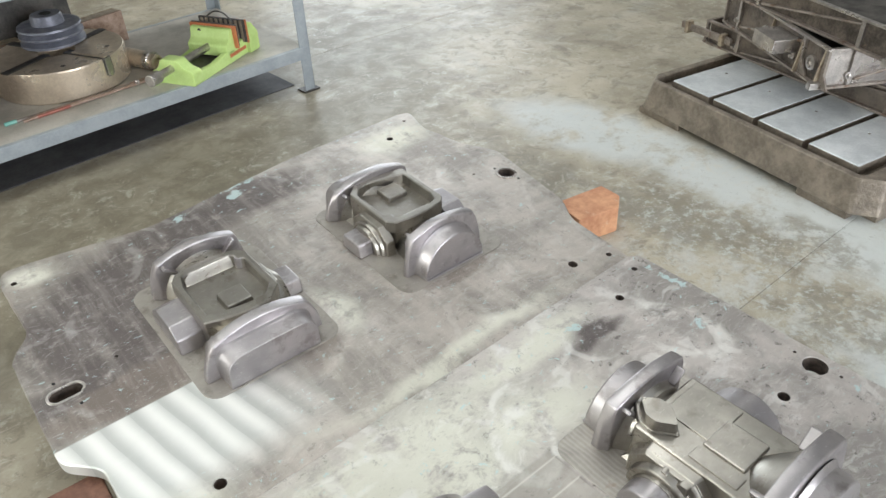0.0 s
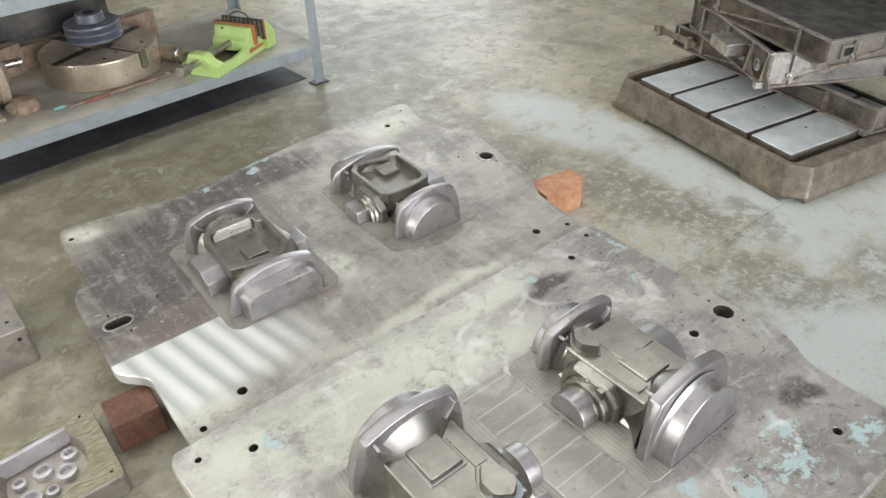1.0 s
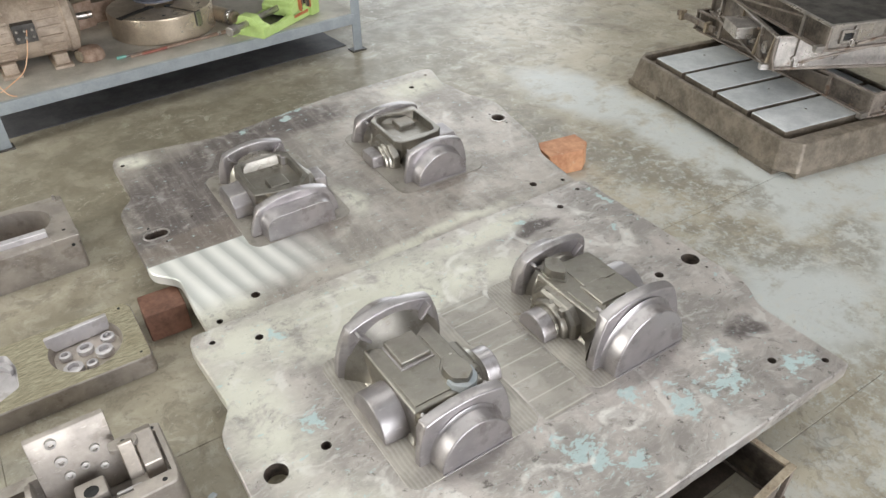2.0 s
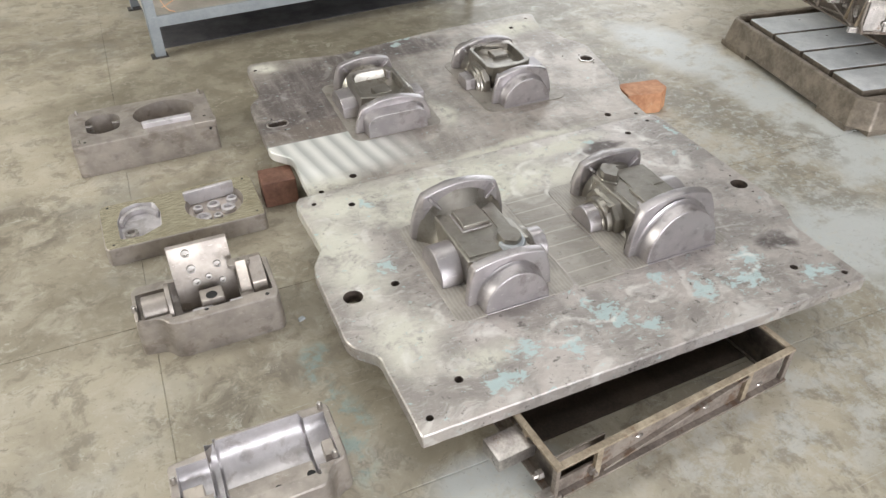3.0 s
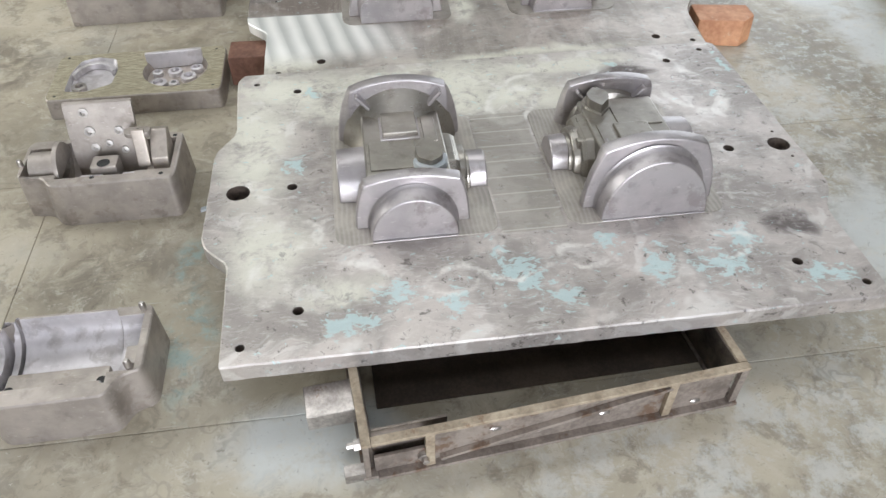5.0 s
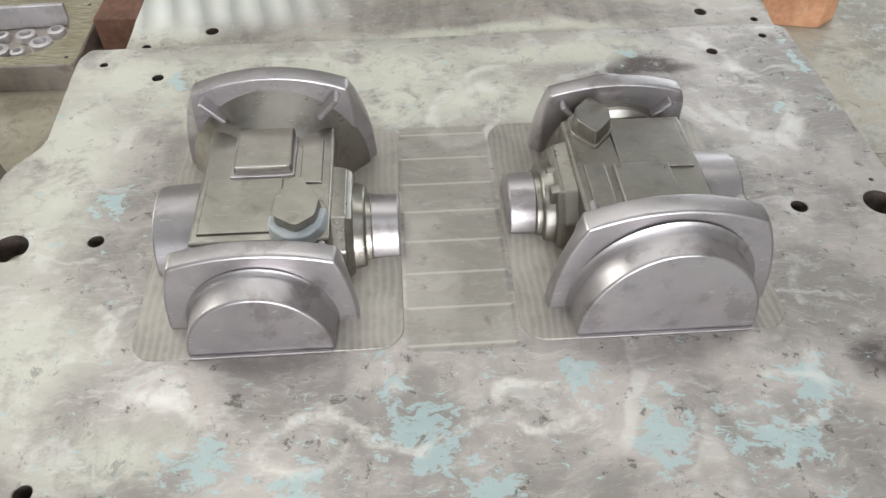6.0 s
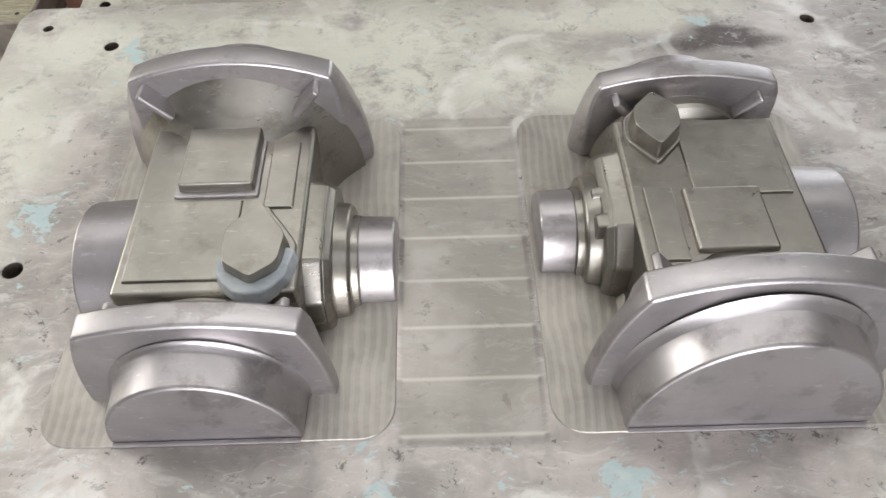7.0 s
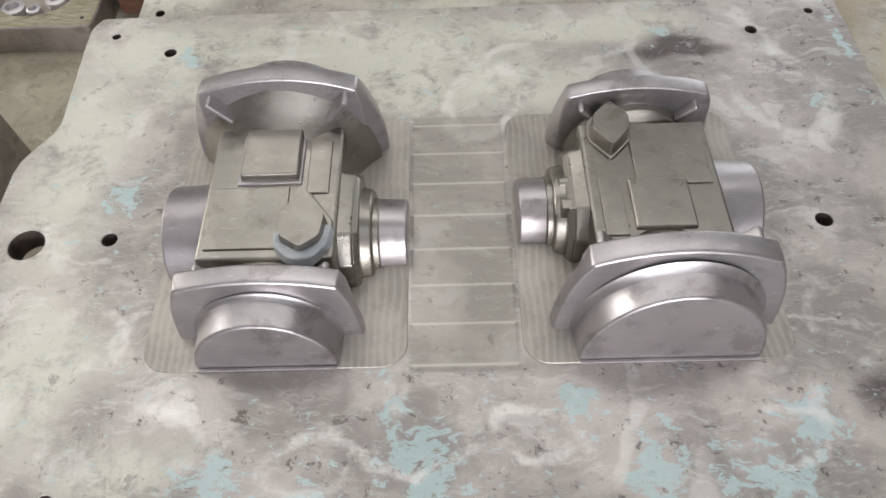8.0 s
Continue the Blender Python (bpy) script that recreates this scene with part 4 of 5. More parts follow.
for cx, cy, turn in ((0.413, 0.505, 0), (0.954, 0.516, 180)):
    pad = slab(rounded(cx - 0.172, cx + 0.178, 0.275, 0.735, 0.04), -0.001, 0.002, [], 0.001)
    part("machined_pad", pad, PAD_OILY, plate_a)
    cover_pattern(plate_a, pose(cx, cy, 0.001, 0, 0, turn), turn == 0)
ring = slab(circle(1.382, 0.537, 0.034, 28), -0.012, 0.004, [circle(1.382, 0.537, 0.0262, 28)], 0.001, 0.001)
part("bushing", ring, STEEL_BRIGHT, plate_a, "bright steel guide bush")
collar = slab(slot(0.013, 0.51, 0.0245, 0.018), -0.012, 0.003, [slot(0.013, 0.51, 0.0182, 0.018)], 0.001, 0.001)
part("bushing", collar, STEEL_BRIGHT, plate_a, "oval steel guide bush")
for x, y in ((0.0, 0.555), (0.03, 0.46), (1.372, 0.58), (1.39, 0.49)):
    part("screw_head", lathe([(0.004, -0.002), (0.004, 0.001), (0.003, 0.0018)], 10), BLACK, plate_a, "small dark screw", Matrix.Translation((x, y, 0)))


# ---- the four mould halves on the floor ----
def shell(outline, high, opening, draft=0.006):
    """A block with slightly drafted sides, a rounded rim and an opening in its top; the cavity is set in from above."""
    bm = bmesh.new()

    def ring(pts, z):
        return [bm.verts.new((x, y, z)) for x, y in pts]

    def wall(a, b):
        for i in range(len(a)):
            j = (i + 1) % len(a)
            bm.faces.new((a[i], a[j], b[j], b[i]))

    foot, shoulder, top = ring(outline, 0), ring(offset(outline, draft), high - 0.003), ring(offset(outline, draft + 0.003), high)
    wall(foot, shoulder), wall(shoulder, top)
    bm.faces.new(foot[::-1])
    edges = [bm.edges.get((top[i], top[(i + 1) % len(top)])) for i in range(len(top))]
    for o in opening:
        v = ring(o, high)
        edges += [bm.edges.new((v[i], v[(i + 1) % len(v)])) for i in range(len(v))]
    bmesh.ops.triangle_fill(bm, use_beauty=True, use_dissolve=False, edges=edges)
    open_up(bm, opening, (high,))
    return bm


def trough(stretches, cy, high, n=16):
    """A stepped round trough along x: rows of x0, x1, half-width, depth. Returns the opening and the cavity's surface."""
    low = [p for x0, x1, r, d in stretches for p in ((x0, cy - r), (x1, cy - r))]
    up = [p for x0, x1, r, d in stretches[::-1] for p in ((x1, cy + r), (x0, cy + r))]
    bm = bmesh.new()
    ends = []
    for x0, x1, r, d in stretches:
        curve = [(cy - r * math.cos(math.pi * i / n), high - d * math.sin(math.pi * i / n) ** 0.8) for i in range(n + 1)]
        a, b = [[bm.verts.new((x, y, z)) for y, z in curve] for x in (x0, x1)]
        for i in range(n):
            bm.faces.new((a[i], a[i + 1], b[i + 1], b[i]))
        ends.append((a, b))
    bm.faces.new(ends[0][0][::-1])
    bm.faces.new(ends[-1][1])
    for (_, b), (a, _) in zip(ends, ends[1:]):
        for i in range(n):
            bm.faces.new((b[i], b[i + 1], a[i + 1], a[i]))
    return low + up, bm


def dowel(parent, x, y, z, r=0.007):
    part("dowel_pin", lathe([(r, 0), (r, 0.014), (r * 0.6, 0.019)], 12), STEEL_BRIGHT, parent, "bright dowel pin", Matrix.Translation((x, y, z)))


def socket(parent, x, y, z, r=0.006):
    part("screw_hole", lathe([(r, 0.0), (r * 0.7, 0.0007)], 12), BLACK, parent, "dark drilled hole", Matrix.Translation((x, y, z)))


H4 = 0.110
outline = round_corners([(-0.452, -0.046), (-0.248, -0.043), (-0.230, 0.000), (-0.186, 0.012), (-0.186, 0.190), (-0.46, 0.190), (-0.475, 0.165), (-0.572, 0.155), (-0.572, 0.038), (-0.492, 0.030),
                         (-0.474, -0.030)], [0.02, 0.03, 0.03, 0.02, 0.025, 0.02, 0.02, 0.02, 0.02, 0.03, 0.03])
opening, cavity = trough([(-0.548, -0.482, 0.048, 0.05), (-0.482, -0.474, 0.084, 0.095), (-0.474, -0.462, 0.082, 0.070), (-0.462, -0.455, 0.093, 0.1), (-0.455, -0.265, 0.088, 0.074), (-0.265, -0.257, 0.094, 0.1),
                          (-0.257, -0.208, 0.070, 0.055)], 0.088, H4)
m4 = thing("core_box_half", "grey milled steel core box half with a stepped round cavity", "mould half", "mould halves on the floor")
part("block", shell(outline, H4, [opening]), MOULD, m4)
part("cavity", cavity, MOULD_CAVITY, m4, "bright milled cavity")
part("cavity_step", box(-0.545, -0.500, 0.042, 0.085, 0.062, 0.096, 0.004), MOULD_SATIN, m4)
part("cavity_step", box(-0.236, -0.21, 0.045, 0.09, 0.062, 0.096, 0.004), MOULD, m4)
part("cavity_floor", box(-0.455, -0.265, 0.004, 0.060, 0.03, 0.080, 0.004), MOULD, m4)
for x, y, r in ((-0.35, 0.002, 0.011), (-0.276, 0.012, 0.010), (-0.446, 0.008, 0.010)):
    part("vent_hole", lathe([(r, 0.0), (r * 0.8, 0.001)], 18), BLACK, m4, "dark vent hole", Matrix.Translation((x, y + 0.012, 0.0805)))
for x, y in ((-0.556, 0.10), (-0.212, 0.172), (-0.218, 0.026)):
    dowel(m4, x, y, H4)

H3 = 0.120
outline = round_corners([(-0.482, 0.588), (-0.206, 0.590), (-0.196, 0.62), (-0.194, 0.79), (-0.22, 0.80), (-0.575, 0.80), (-0.592, 0.78), (-0.590, 0.640), (-0.525, 0.630), (-0.505, 0.598)],
                        [0.03, 0.02, 0.02, 0.02, 0.02, 0.02, 0.02, 0.02, 0.03, 0.02])
m3 = thing("core_box_half", "grey steel core box half with a studded upright insert", "mould half", "mould halves on the floor")
opening, cavity = trough([(-0.575, -0.49, 0.058, 0.055), (-0.49, -0.30, 0.075, 0.09), (-0.30, -0.215, 0.066, 0.07)], 0.70, H3)
part("block", shell(outline, H3, [opening]), MOULD, m3)
part("cavity", cavity, MOULD, m3)
bow = [(0.726 + 0.045 * (i / 8) ** 2, 0.045 + 0.19 * i / 8) for i in range(9)]
insert = prism(bow + [(y + 0.014, z + 0.001) for y, z in bow[::-1]], -0.466, -0.300, "x", 1.0, 0.002)
ins = part("insert", insert, MOULD, m3, "bowed upright insert with round studs")
for x, z, r in ((-0.43, 0.215, 0.012), (-0.425, 0.170, 0.013), (-0.355, 0.168, 0.011), (-0.42, 0.130, 0.011), (-0.385, 0.138, 0.009), (-0.35, 0.118, 0.009)):
    y = 0.726 + 0.045 * ((z - 0.045) / 0.19) ** 2
    part("stud", lathe([(r, 0), (r, 0.010), (r * 0.5, 0.011), (r * 0.45, 0.004)], 14), MOULD_BRIGHT, ins, "", pose(x + 0.013, y + 0.004, z, 80, 0, 0))
part("core_block", prism(arc(0, 0, 0.044, 0.042, 180, 0, 12), -0.560, -0.495, "x", 1.0, 0.003, m=Matrix.Translation((0, 0.70, 0.10))), MOULD, m3)
part("core_flange", prism(arc(0, 0, 0.062, 0.066, 180, 0, 14), -0.494, -0.482, "x", 1.0, 0.002, m=Matrix.Translation((0, 0.70, 0.10))), MOULD, m3)
part("core_block", prism([(0.662, 0.085), (0.742, 0.085), (0.748, 0.170), (0.726, 0.176), (0.668, 0.128)], -0.264, -0.222, "x", 1.0, 0.004), MOULD_SATIN, m3)
part("clamp", prism([(0.664, 0.105), (0.684, 0.103), (0.700, 0.150), (0.704, 0.196), (0.690, 0.199), (0.678, 0.155)], -0.299, -0.267, "x", 1.0, 0.004), MOULD_SATIN, m3, "bright steel clamp piece")
part("clamp_ear", prism(rounded(-0.318, -0.255, 0.690, 0.722, 0.012), 0.176, 0.190, "z", 1.0, 0.003), MOULD, m3)
part("screw_hole", lathe([(0.006, 0.0), (0.004, 0.0007)], 12), BLACK, m3, "dark drilled hole", pose(-0.285, 0.706, 0.1903))
for x in (-0.335, -0.437):
    part("runner", box(x, x + 0.055, 0.640, 0.650, 0.098, 0.108, 0.003), MOULD_CAVITY, m3, "bright thin runner")
part("saddle", box(-0.41, -0.345, 0.648, 0.70, 0.08, 0.128, 0.006), MOULD, m3)
part("vent_hole", lathe([(0.016, 0.0), (0.012, 0.001)], 18), BLACK, m3, "dark vent hole", pose(-0.378, 0.665, 0.1285))
for x, y in ((-0.40, 0.62), (-0.235, 0.615), (-0.22, 0.776)):
    socket(m3, x, y, H3)
dowel(m3, -0.582, 0.69, H3)

H2 = 0.062
m2 = thing("core_plate", "olive brushed metal core plate with two milled inserts", "mould half", "mould halves on the floor")
outline = round_corners([(-0.642, 1.087), (-0.142, 1.087), (-0.136, 1.115), (-0.136, 1.335), (-0.15, 1.365), (-0.645, 1.36), (-0.66, 1.335), (-0.652, 1.11)], 0.016)
cut1 = round_corners([(-0.600, 1.135), (-0.535, 1.128), (-0.468, 1.165), (-0.464, 1.25), (-0.480, 1.315), (-0.54, 1.335), (-0.585, 1.315), (-0.603, 1.24)], 0.012)
cut2 = [(x * 0.098 - 0.288, y * 0.104 + 1.230) for x, y in circle(0, 0, 1, 28)]
slab_block = part("block", shell(outline, H2, [cut1, cut2], 0.003), MOULD, m2, "block with an olive brushed top")
slab_block.data.materials.append(BRONZE)
for face in slab_block.data.polygons:
    face.material_index = 1 if face.normal.z > 0.9 else 0


def dish(pts, z1, depth, draft=0.9):
    """The side and floor of a pocket."""
    bm = bmesh.new()
    cx, cy = sum(p[0] for p in pts) / len(pts), sum(p[1] for p in pts) / len(pts)
    a = [bm.verts.new((x, y, z1)) for x, y in pts]
    b = [bm.verts.new((cx + (x - cx) * draft, cy + (y - cy) * draft, z1 - depth)) for x, y in pts]
    for i in range(len(pts)):
        j = (i + 1) % len(pts)
        bm.faces.new((a[i], a[j], b[j], b[i]))
    bm.faces.new(b)
    return bm


part("pocket", dish(cut1, H2, 0.016), MOULD_CAVITY, m2, "bright milled pocket")
part("pocket", dish(cut2, H2, 0.024), MOULD_SATIN, m2, "bright milled pocket")
part("crescent", prism(arc(-0.532, 1.215, 0.066, 0.088, 20, 172, 16) + arc(-0.532, 1.212, 0.054, 0.074, 172, 20, 16), H2 - 0.016, H2 + 0.004, "z", 1.0, 0.003), MOULD_CAVITY, m2)
part("pocket_lug", lathe([(0.022, 0), (0.022, 0.014), (0.012, 0.015), (0.010, 0.004)], 16), STEEL_BRIGHT, m2, "", Matrix.Translation((-0.565, 1.166, H2 - 0.016)))
wall_up = prism([(-0.380, 1.276), (-0.212, 1.290), (-0.213, 1.304), (-0.379, 1.290)], H2 - 0.024, H2 + 0.030, "z", 1.02, 0.003)
part("upright_wall", wall_up, MOULD_CAVITY, m2, "bright upright wall of the insert")
for x, y, q in ((-0.335, 1.172, 0.026), (-0.248, 1.200, 0.024), (-0.292, 1.236, 0.022), (-0.288, 1.165, 0.015), (-0.228, 1.250, 0.019), (-0.345, 1.235, 0.016)):
    part("pocket_lug", lathe([(q, 0), (q, 0.014), (q * 0.6, 0.016), (q * 0.5, 0.005)], 16), MOULD_CAVITY, m2, "", Matrix.Translation((x, y, H2 - 0.024)))
for x, y in ((-0.622, 1.112), (-0.628, 1.340), (-0.165, 1.118), (-0.172, 1.340)):
    socket(m2, x, y, H2, 0.0045)

H1 = 0.125
m1 = thing("core_box_half", "grey steel core box half with two round pockets", "mould half", "mould halves on the floor")
outline = round_corners([(-0.712, 1.690), (-0.190, 1.700), (-0.186, 1.73), (-0.190, 2.0), (-0.712, 2.0), (-0.722, 1.97)], 0.014)
cut1 = round_corners([(-0.655, 1.80), (-0.62, 1.775), (-0.575, 1.775), (-0.535, 1.80), (-0.53, 1.90), (-0.56, 1.935), (-0.63, 1.935), (-0.66, 1.90)], 0.02)
cut2 = [(x * 0.118 - 0.365, y * 0.098 + 1.865) for x, y in circle(0, 0, 1, 36)]
part("block", shell(outline, H1, [cut1, cut2], 0.003), MOULD, m1)
part("pocket", dish(cut1, H1, 0.085, 0.96), MOULD, m1)
part("pocket", dish(cut2, H1, 0.09, 0.96), MOULD, m1)
part("ledge", box(-0.455, -0.275, 1.745, 1.772, 0.09, H1 + 0.020, 0.003), MOULD_CAVITY, m1, "bright filed ledge at the pocket's edge")
part("corner_plate", box(-0.27, -0.188, 1.697, 1.74, H1 - 0.02, H1 + 0.006, 0.003), MOULD, m1)
for x, y in ((-0.646, 1.86), (-0.548, 1.86)):
    part("key", box(x - 0.014, x + 0.014, y - 0.008, y + 0.008, H1 - 0.03, H1 - 0.002, 0.002), STEEL_BRIGHT, m1)
for x, y in ((-0.685, 1.72), (-0.685, 1.97), (-0.215, 1.97)):
    dowel(m1, x, y, H1, 0.006)
for x, z in ((-0.68, 0.022), (-0.215, 0.1)):
    part("screw_hole", lathe([(0.006, 0), (0.004, 0.0007)], 12), BLACK, m1, "dark drilled hole", pose(x, 1.694, z, 90, 0, 0))
socket(m1, -0.665, 1.725, H1), socket(m1, -0.225, 1.76, H1)

# ---- blocks under the upper plate ----
block = thing("wooden_block", "dark red wooden packing block under the plate", "block", "packing blocks", at=(-0.058, 1.262, 0), rot=(0, 0, -2))
part("block", box(-0.062, 0.056, -0.056, 0.05, 0.0, 0.098, 0.005, segments=2), WOOD_DARK, block)
brick = thing("wooden_block", "chipped orange painted wooden packing block beside the plate", "block", "packing blocks", at=(1.515, 1.30, 0), rot=(0, 0, -6))
bm = prism(round_corners([(-0.10, -0.055), (0.075, -0.075), (0.135, -0.02), (0.13, 0.075), (-0.10, 0.085)], 0.008), 0, 0.10, "z", 0.97, 0.005)
for v in bm.verts:
    v.co += Vector((noise.noise(v.co * 30), noise.noise(v.co * 30 + Vector((9, 0, 0))), 0)) * 0.004
bmesh.ops.scale(bm, vec=(0.86, 0.86, 0.92), verts=bm.verts[:])
part("block", bm, WOOD_RED, brick)
rear = thing("wooden_block", "dark red wooden packing block hidden under the plate", "block", "packing blocks", at=(0.7, 1.85, 0), rot=(0, 0, 4))
part("block", box(-0.09, 0.09, -0.06, 0.06, 0, 0.133, 0.005), WOOD_DARK, rear)
chip = thing("paint_chip", "small pale chip of filler lying on the floor", "chip", at=(-0.155, 0.605, 0), rot=(0, 0, 20))
part("chip", prism(round_corners([(-0.012, -0.008), (0.012, -0.006), (0.010, 0.008), (-0.008, 0.009)], 0.004), 0, 0.005, "z", 0.8, 0.001), PUTTY, chip)


# ---- moulding boxes and the clamping bed ----
def moulding_box(label, at, rz, long, deep, high, edge=None, lugs=(), bottom=False, face=None, gap=False, lug_half=0.036, ports=(), bar=False):
    """A welded steel frame: channel walls with ribs, slanting braces, lugs and bolts. Origin: front left foot."""
    edge = edge or STEEL_RUSTY
    b = thing("moulding_box", label, "moulding box", "moulding boxes", at=at, rot=(0, 0, rz))
    sides = (("front", long, Matrix.Identity(4)), ("right", deep, pose(long, 0, 0, 0, 0, 90)), ("back", long, pose(long, deep, 0, 0, 0, 180)), ("left", deep, pose(0, deep, 0, 0, 0, 270)))
    for name, run, m in sides:
        web = box(0.13 if name == "front" and gap else 0.02, run - 0.02, 0.012, 0.019, 0.004, high - 0.004, 0.001)
        if name == "front" and gap:
            box(0.02, 0.131, 0.012, 0.019, 0.004, high * 0.45, 0.001, web)
            # Backing added behind the opening, in place of the shade inside.
            box(0.02, 0.16, 0.034, 0.040, 0.01, high - 0.012, 0.001, web)
        # Front webs are lighter for the daylight on them; the others carry shade.
        wall = part("side_wall", web, face if face and name == "front" else (STEEL_SHADE if face or name != "front" else STEEL_RUSTY), b, "", m)
        part("top_flange", box(0.0175, run, 0.0, 0.017, high - 0.009, high, 0.0015), edge, wall)
        part("bottom_flange", box(0.0245, run, -0.004, 0.024, 0, 0.009, 0.0015), STEEL_RUSTY, wall)
        part("corner_post", box(0.001, 0.012, 0.001, 0.0165, 0.009, high - 0.0005, 0.0015), STEEL_RUSTY, wall)
        for f in (0.17, 0.80):
            part("rib", box(run * f - 0.013, run * f + 0.004, 0.001, 0.013, 0.008, high - 0.008, 0.001), edge, wall)
        a, c = Vector((run * 0.19, 0.006, high * 0.18)), Vector((run * 0.79, 0.006, high * 0.82))
        brace = box(0, (c - a).length, -0.006, 0.006, -0.004, 0.004, 0.001)
        brace.transform(Matrix.Translation(a) @ Matrix.Rotation(-math.atan2(c.z - a.z, c.x - a.x), 4, "Y"))
        part("brace", brace, STEEL_RUSTY, wall)
        if name == "front" and gap:
            # Small bare-steel lumps added for the bright spots on the front web.
            for x, z in ((0.33, 0.62), (0.44, 0.34), (0.62, 0.42), (0.88, 0.22)):
                bead = lathe([(0.011, 0), (0.012, 0.003), (0.007, 0.006)], 10)
                bmesh.ops.scale(bead, vec=(1.0, 0.45, 1.0), verts=bead.verts[:])
                part("bright_lump", bead, STEEL_BRIGHT, wall, "small bright lump on the web", pose(run * x, 0.012, high * z, 90, 8, 0))
        bolt = lathe([(0.013, 0), (0.013, 0.01), (0.007, 0.011), (0.007, 0.02), (0.004, 0.021)], 6)
        part("bolt", bolt, STEEL_BRIGHT, wall, "hexagon bolt", pose(run * 0.15, 0.012, high * 0.3, 90, 0, 0))
        for side, back in lugs:
            if side == name:
                lug = box(-lug_half, lug_half, -0.088, 0.012, high * 0.45, high * 0.80, 0.003)
                lg = part("lug", lug, STEEL_BRIGHT, wall, "bare steel locating lug", Matrix.Translation((run - back, 0, 0)))
                part("gusset", prism([(-0.06, high * 0.42), (0.0, high * 0.42), (0.0, high * 0.08)], -0.006, 0.006, "x", 1, 0.001), STEEL_RUSTY, lg)
                part("bolt", lathe([(0.012, 0), (0.012, 0.012), (0.006, 0.013), (0.006, 0.025)], 6), STEEL_BRIGHT, wall, "hexagon bolt", pose(run - back + 0.08, 0.0, high * 0.4, 90, 0, 0))
        if name == "left" and bar:
            lock = part("locking_bar", box(-0.11, 0.17, -0.030, -0.014, 0.040, 0.068, 0.002), STEEL_RUSTY, wall, "flat rusty locking bar")
            for x in (-0.075, 0.12):
                part("peg", box(x, x + 0.02, -0.046, -0.012, 0.030, 0.080, 0.003), STEEL_EDGE, lock, "rubbed steel peg")
        if name == "left" and lug_half > 0.05:
            for x in (run - 0.085, run - 0.40):
                part("bush", lathe([(0.026, 0), (0.026, 0.012), (0.016, 0.014), (0.014, 0.006)], 18), STEEL_BRIGHT, wall, "worn round bush", pose(x, 0.012, high * 0.46, 90, 0, 0))
            for x in (run - 0.155, run - 0.025, run - 0.36):
                part("rib", prism([(-0.014, 0.008), (0.012, 0.008), (0.012, high - 0.01), (0.004, high - 0.01)], x - 0.004, x + 0.004, "x", 1, 0.001), STEEL_EDGE, wall)
                gus = prism([(0, 0.008), (0.06, 0.008), (0, high * 0.55)], 0.002, 0.010, "y", 1, 0.001)
                part("gusset", gus, STEEL_RUSTY, wall, "", Matrix.Translation((x, 0, 0)))
        if name == "front":
            for x in ports:
                port = part("port_frame", slab(rounded(x, x + 0.07, high * 0.24, high * 0.76, 0.004), 0, 0.012, [rounded(x + 0.012, x + 0.058, high * 0.36, high * 0.64, 0.003)], 0.001), STEEL_BRIGHT, wall,
                            "welded frame of a port", Matrix.Translation((0, 0.013, 0)) @ pose(0, 0, 0, 90, 0, 0))
                part("port_hole", box(x + 0.012, x + 0.058, high * 0.36, high * 0.64, 0.0004, 0.002, 0), BLACK, port, "dark port")
            part("foot_tab", box(-0.036, 0.008, 0.002, 0.026, 0.0, 0.024, 0.0015), STEEL_BRIGHT, wall)
    if bottom:
        part("bottom_plate", box(0.02, long - 0.02, 0.02, deep - 0.02, 0.004, 0.012, 0.001), DARK_STEEL, b, "dark bottom plate")
    return b


moulding_box("rusty welded steel moulding box under the match plate", (0.209, -0.212, 0), 5.2, 0.742, 0.62, 0.117, STEEL_EDGE, lugs=(("left", 0.13),), gap=True)

# Sheet added to darken the box's floor where the plate shadows it.
sheet = thing("shadow_sheet", "dark brown sheet added inside the moulding box for the plate's shadow", "sheet", at=(0.26, -0.06, 0), rot=(0, 0, 2))
part("sheet", box(-0.02, 0.66, 0, 0.42, 0, 0.004, 0.001), BROWN_SHEET, sheet)

bed = thing("clamping_bed", "dark cast iron clamping bed with four pale scraped pads", "machine bed", at=(2.168, 0.780, 0), rot=(0, 0, -10))
rimline = round_corners([(0.0, 0.012), (0.055, -0.05), (0.70, -0.05), (0.76, 0.0), (0.76, 0.90), (0.70, 0.955), (0.06, 0.955), (0.0, 0.91)], 0.012, 3)
inner = rounded(0.026, 0.735, 0.012, 0.925, 0.02, 3)
def splay(bm, top):
    """Casting draft: the sides widen towards the floor."""
    for v in bm.verts:
        if v.co.z < top:
            v.co.x, v.co.y = 0.38 + (v.co.x - 0.38) * 1.055, 0.452 + (v.co.y - 0.452) * 1.042
    return bm


part("rim", splay(slab(rimline, 0.024, 0.141, [inner], 0.004, 0.003), 0.06), CAST_IRON, bed)
part("table", slab(offset(inner, -0.004), 0.03, 0.106, [], 0.002), CAST_IRON, bed)
for x0, x1, y0, y1 in ((0.004, 0.22, 0.02, 0.20), (0.004, 0.22, 0.72, 0.93), (0.54, 0.75, -0.04, 0.20), (0.54, 0.75, 0.72, 0.94), (0.21, 0.55, -0.043, 0.1), (0.06, 0.23, -0.042, 0.03)):
    part("foot", splay(box(x0, x1, y0, y1, 0, 0.026, 0.002), 1), CAST_IRON, bed)
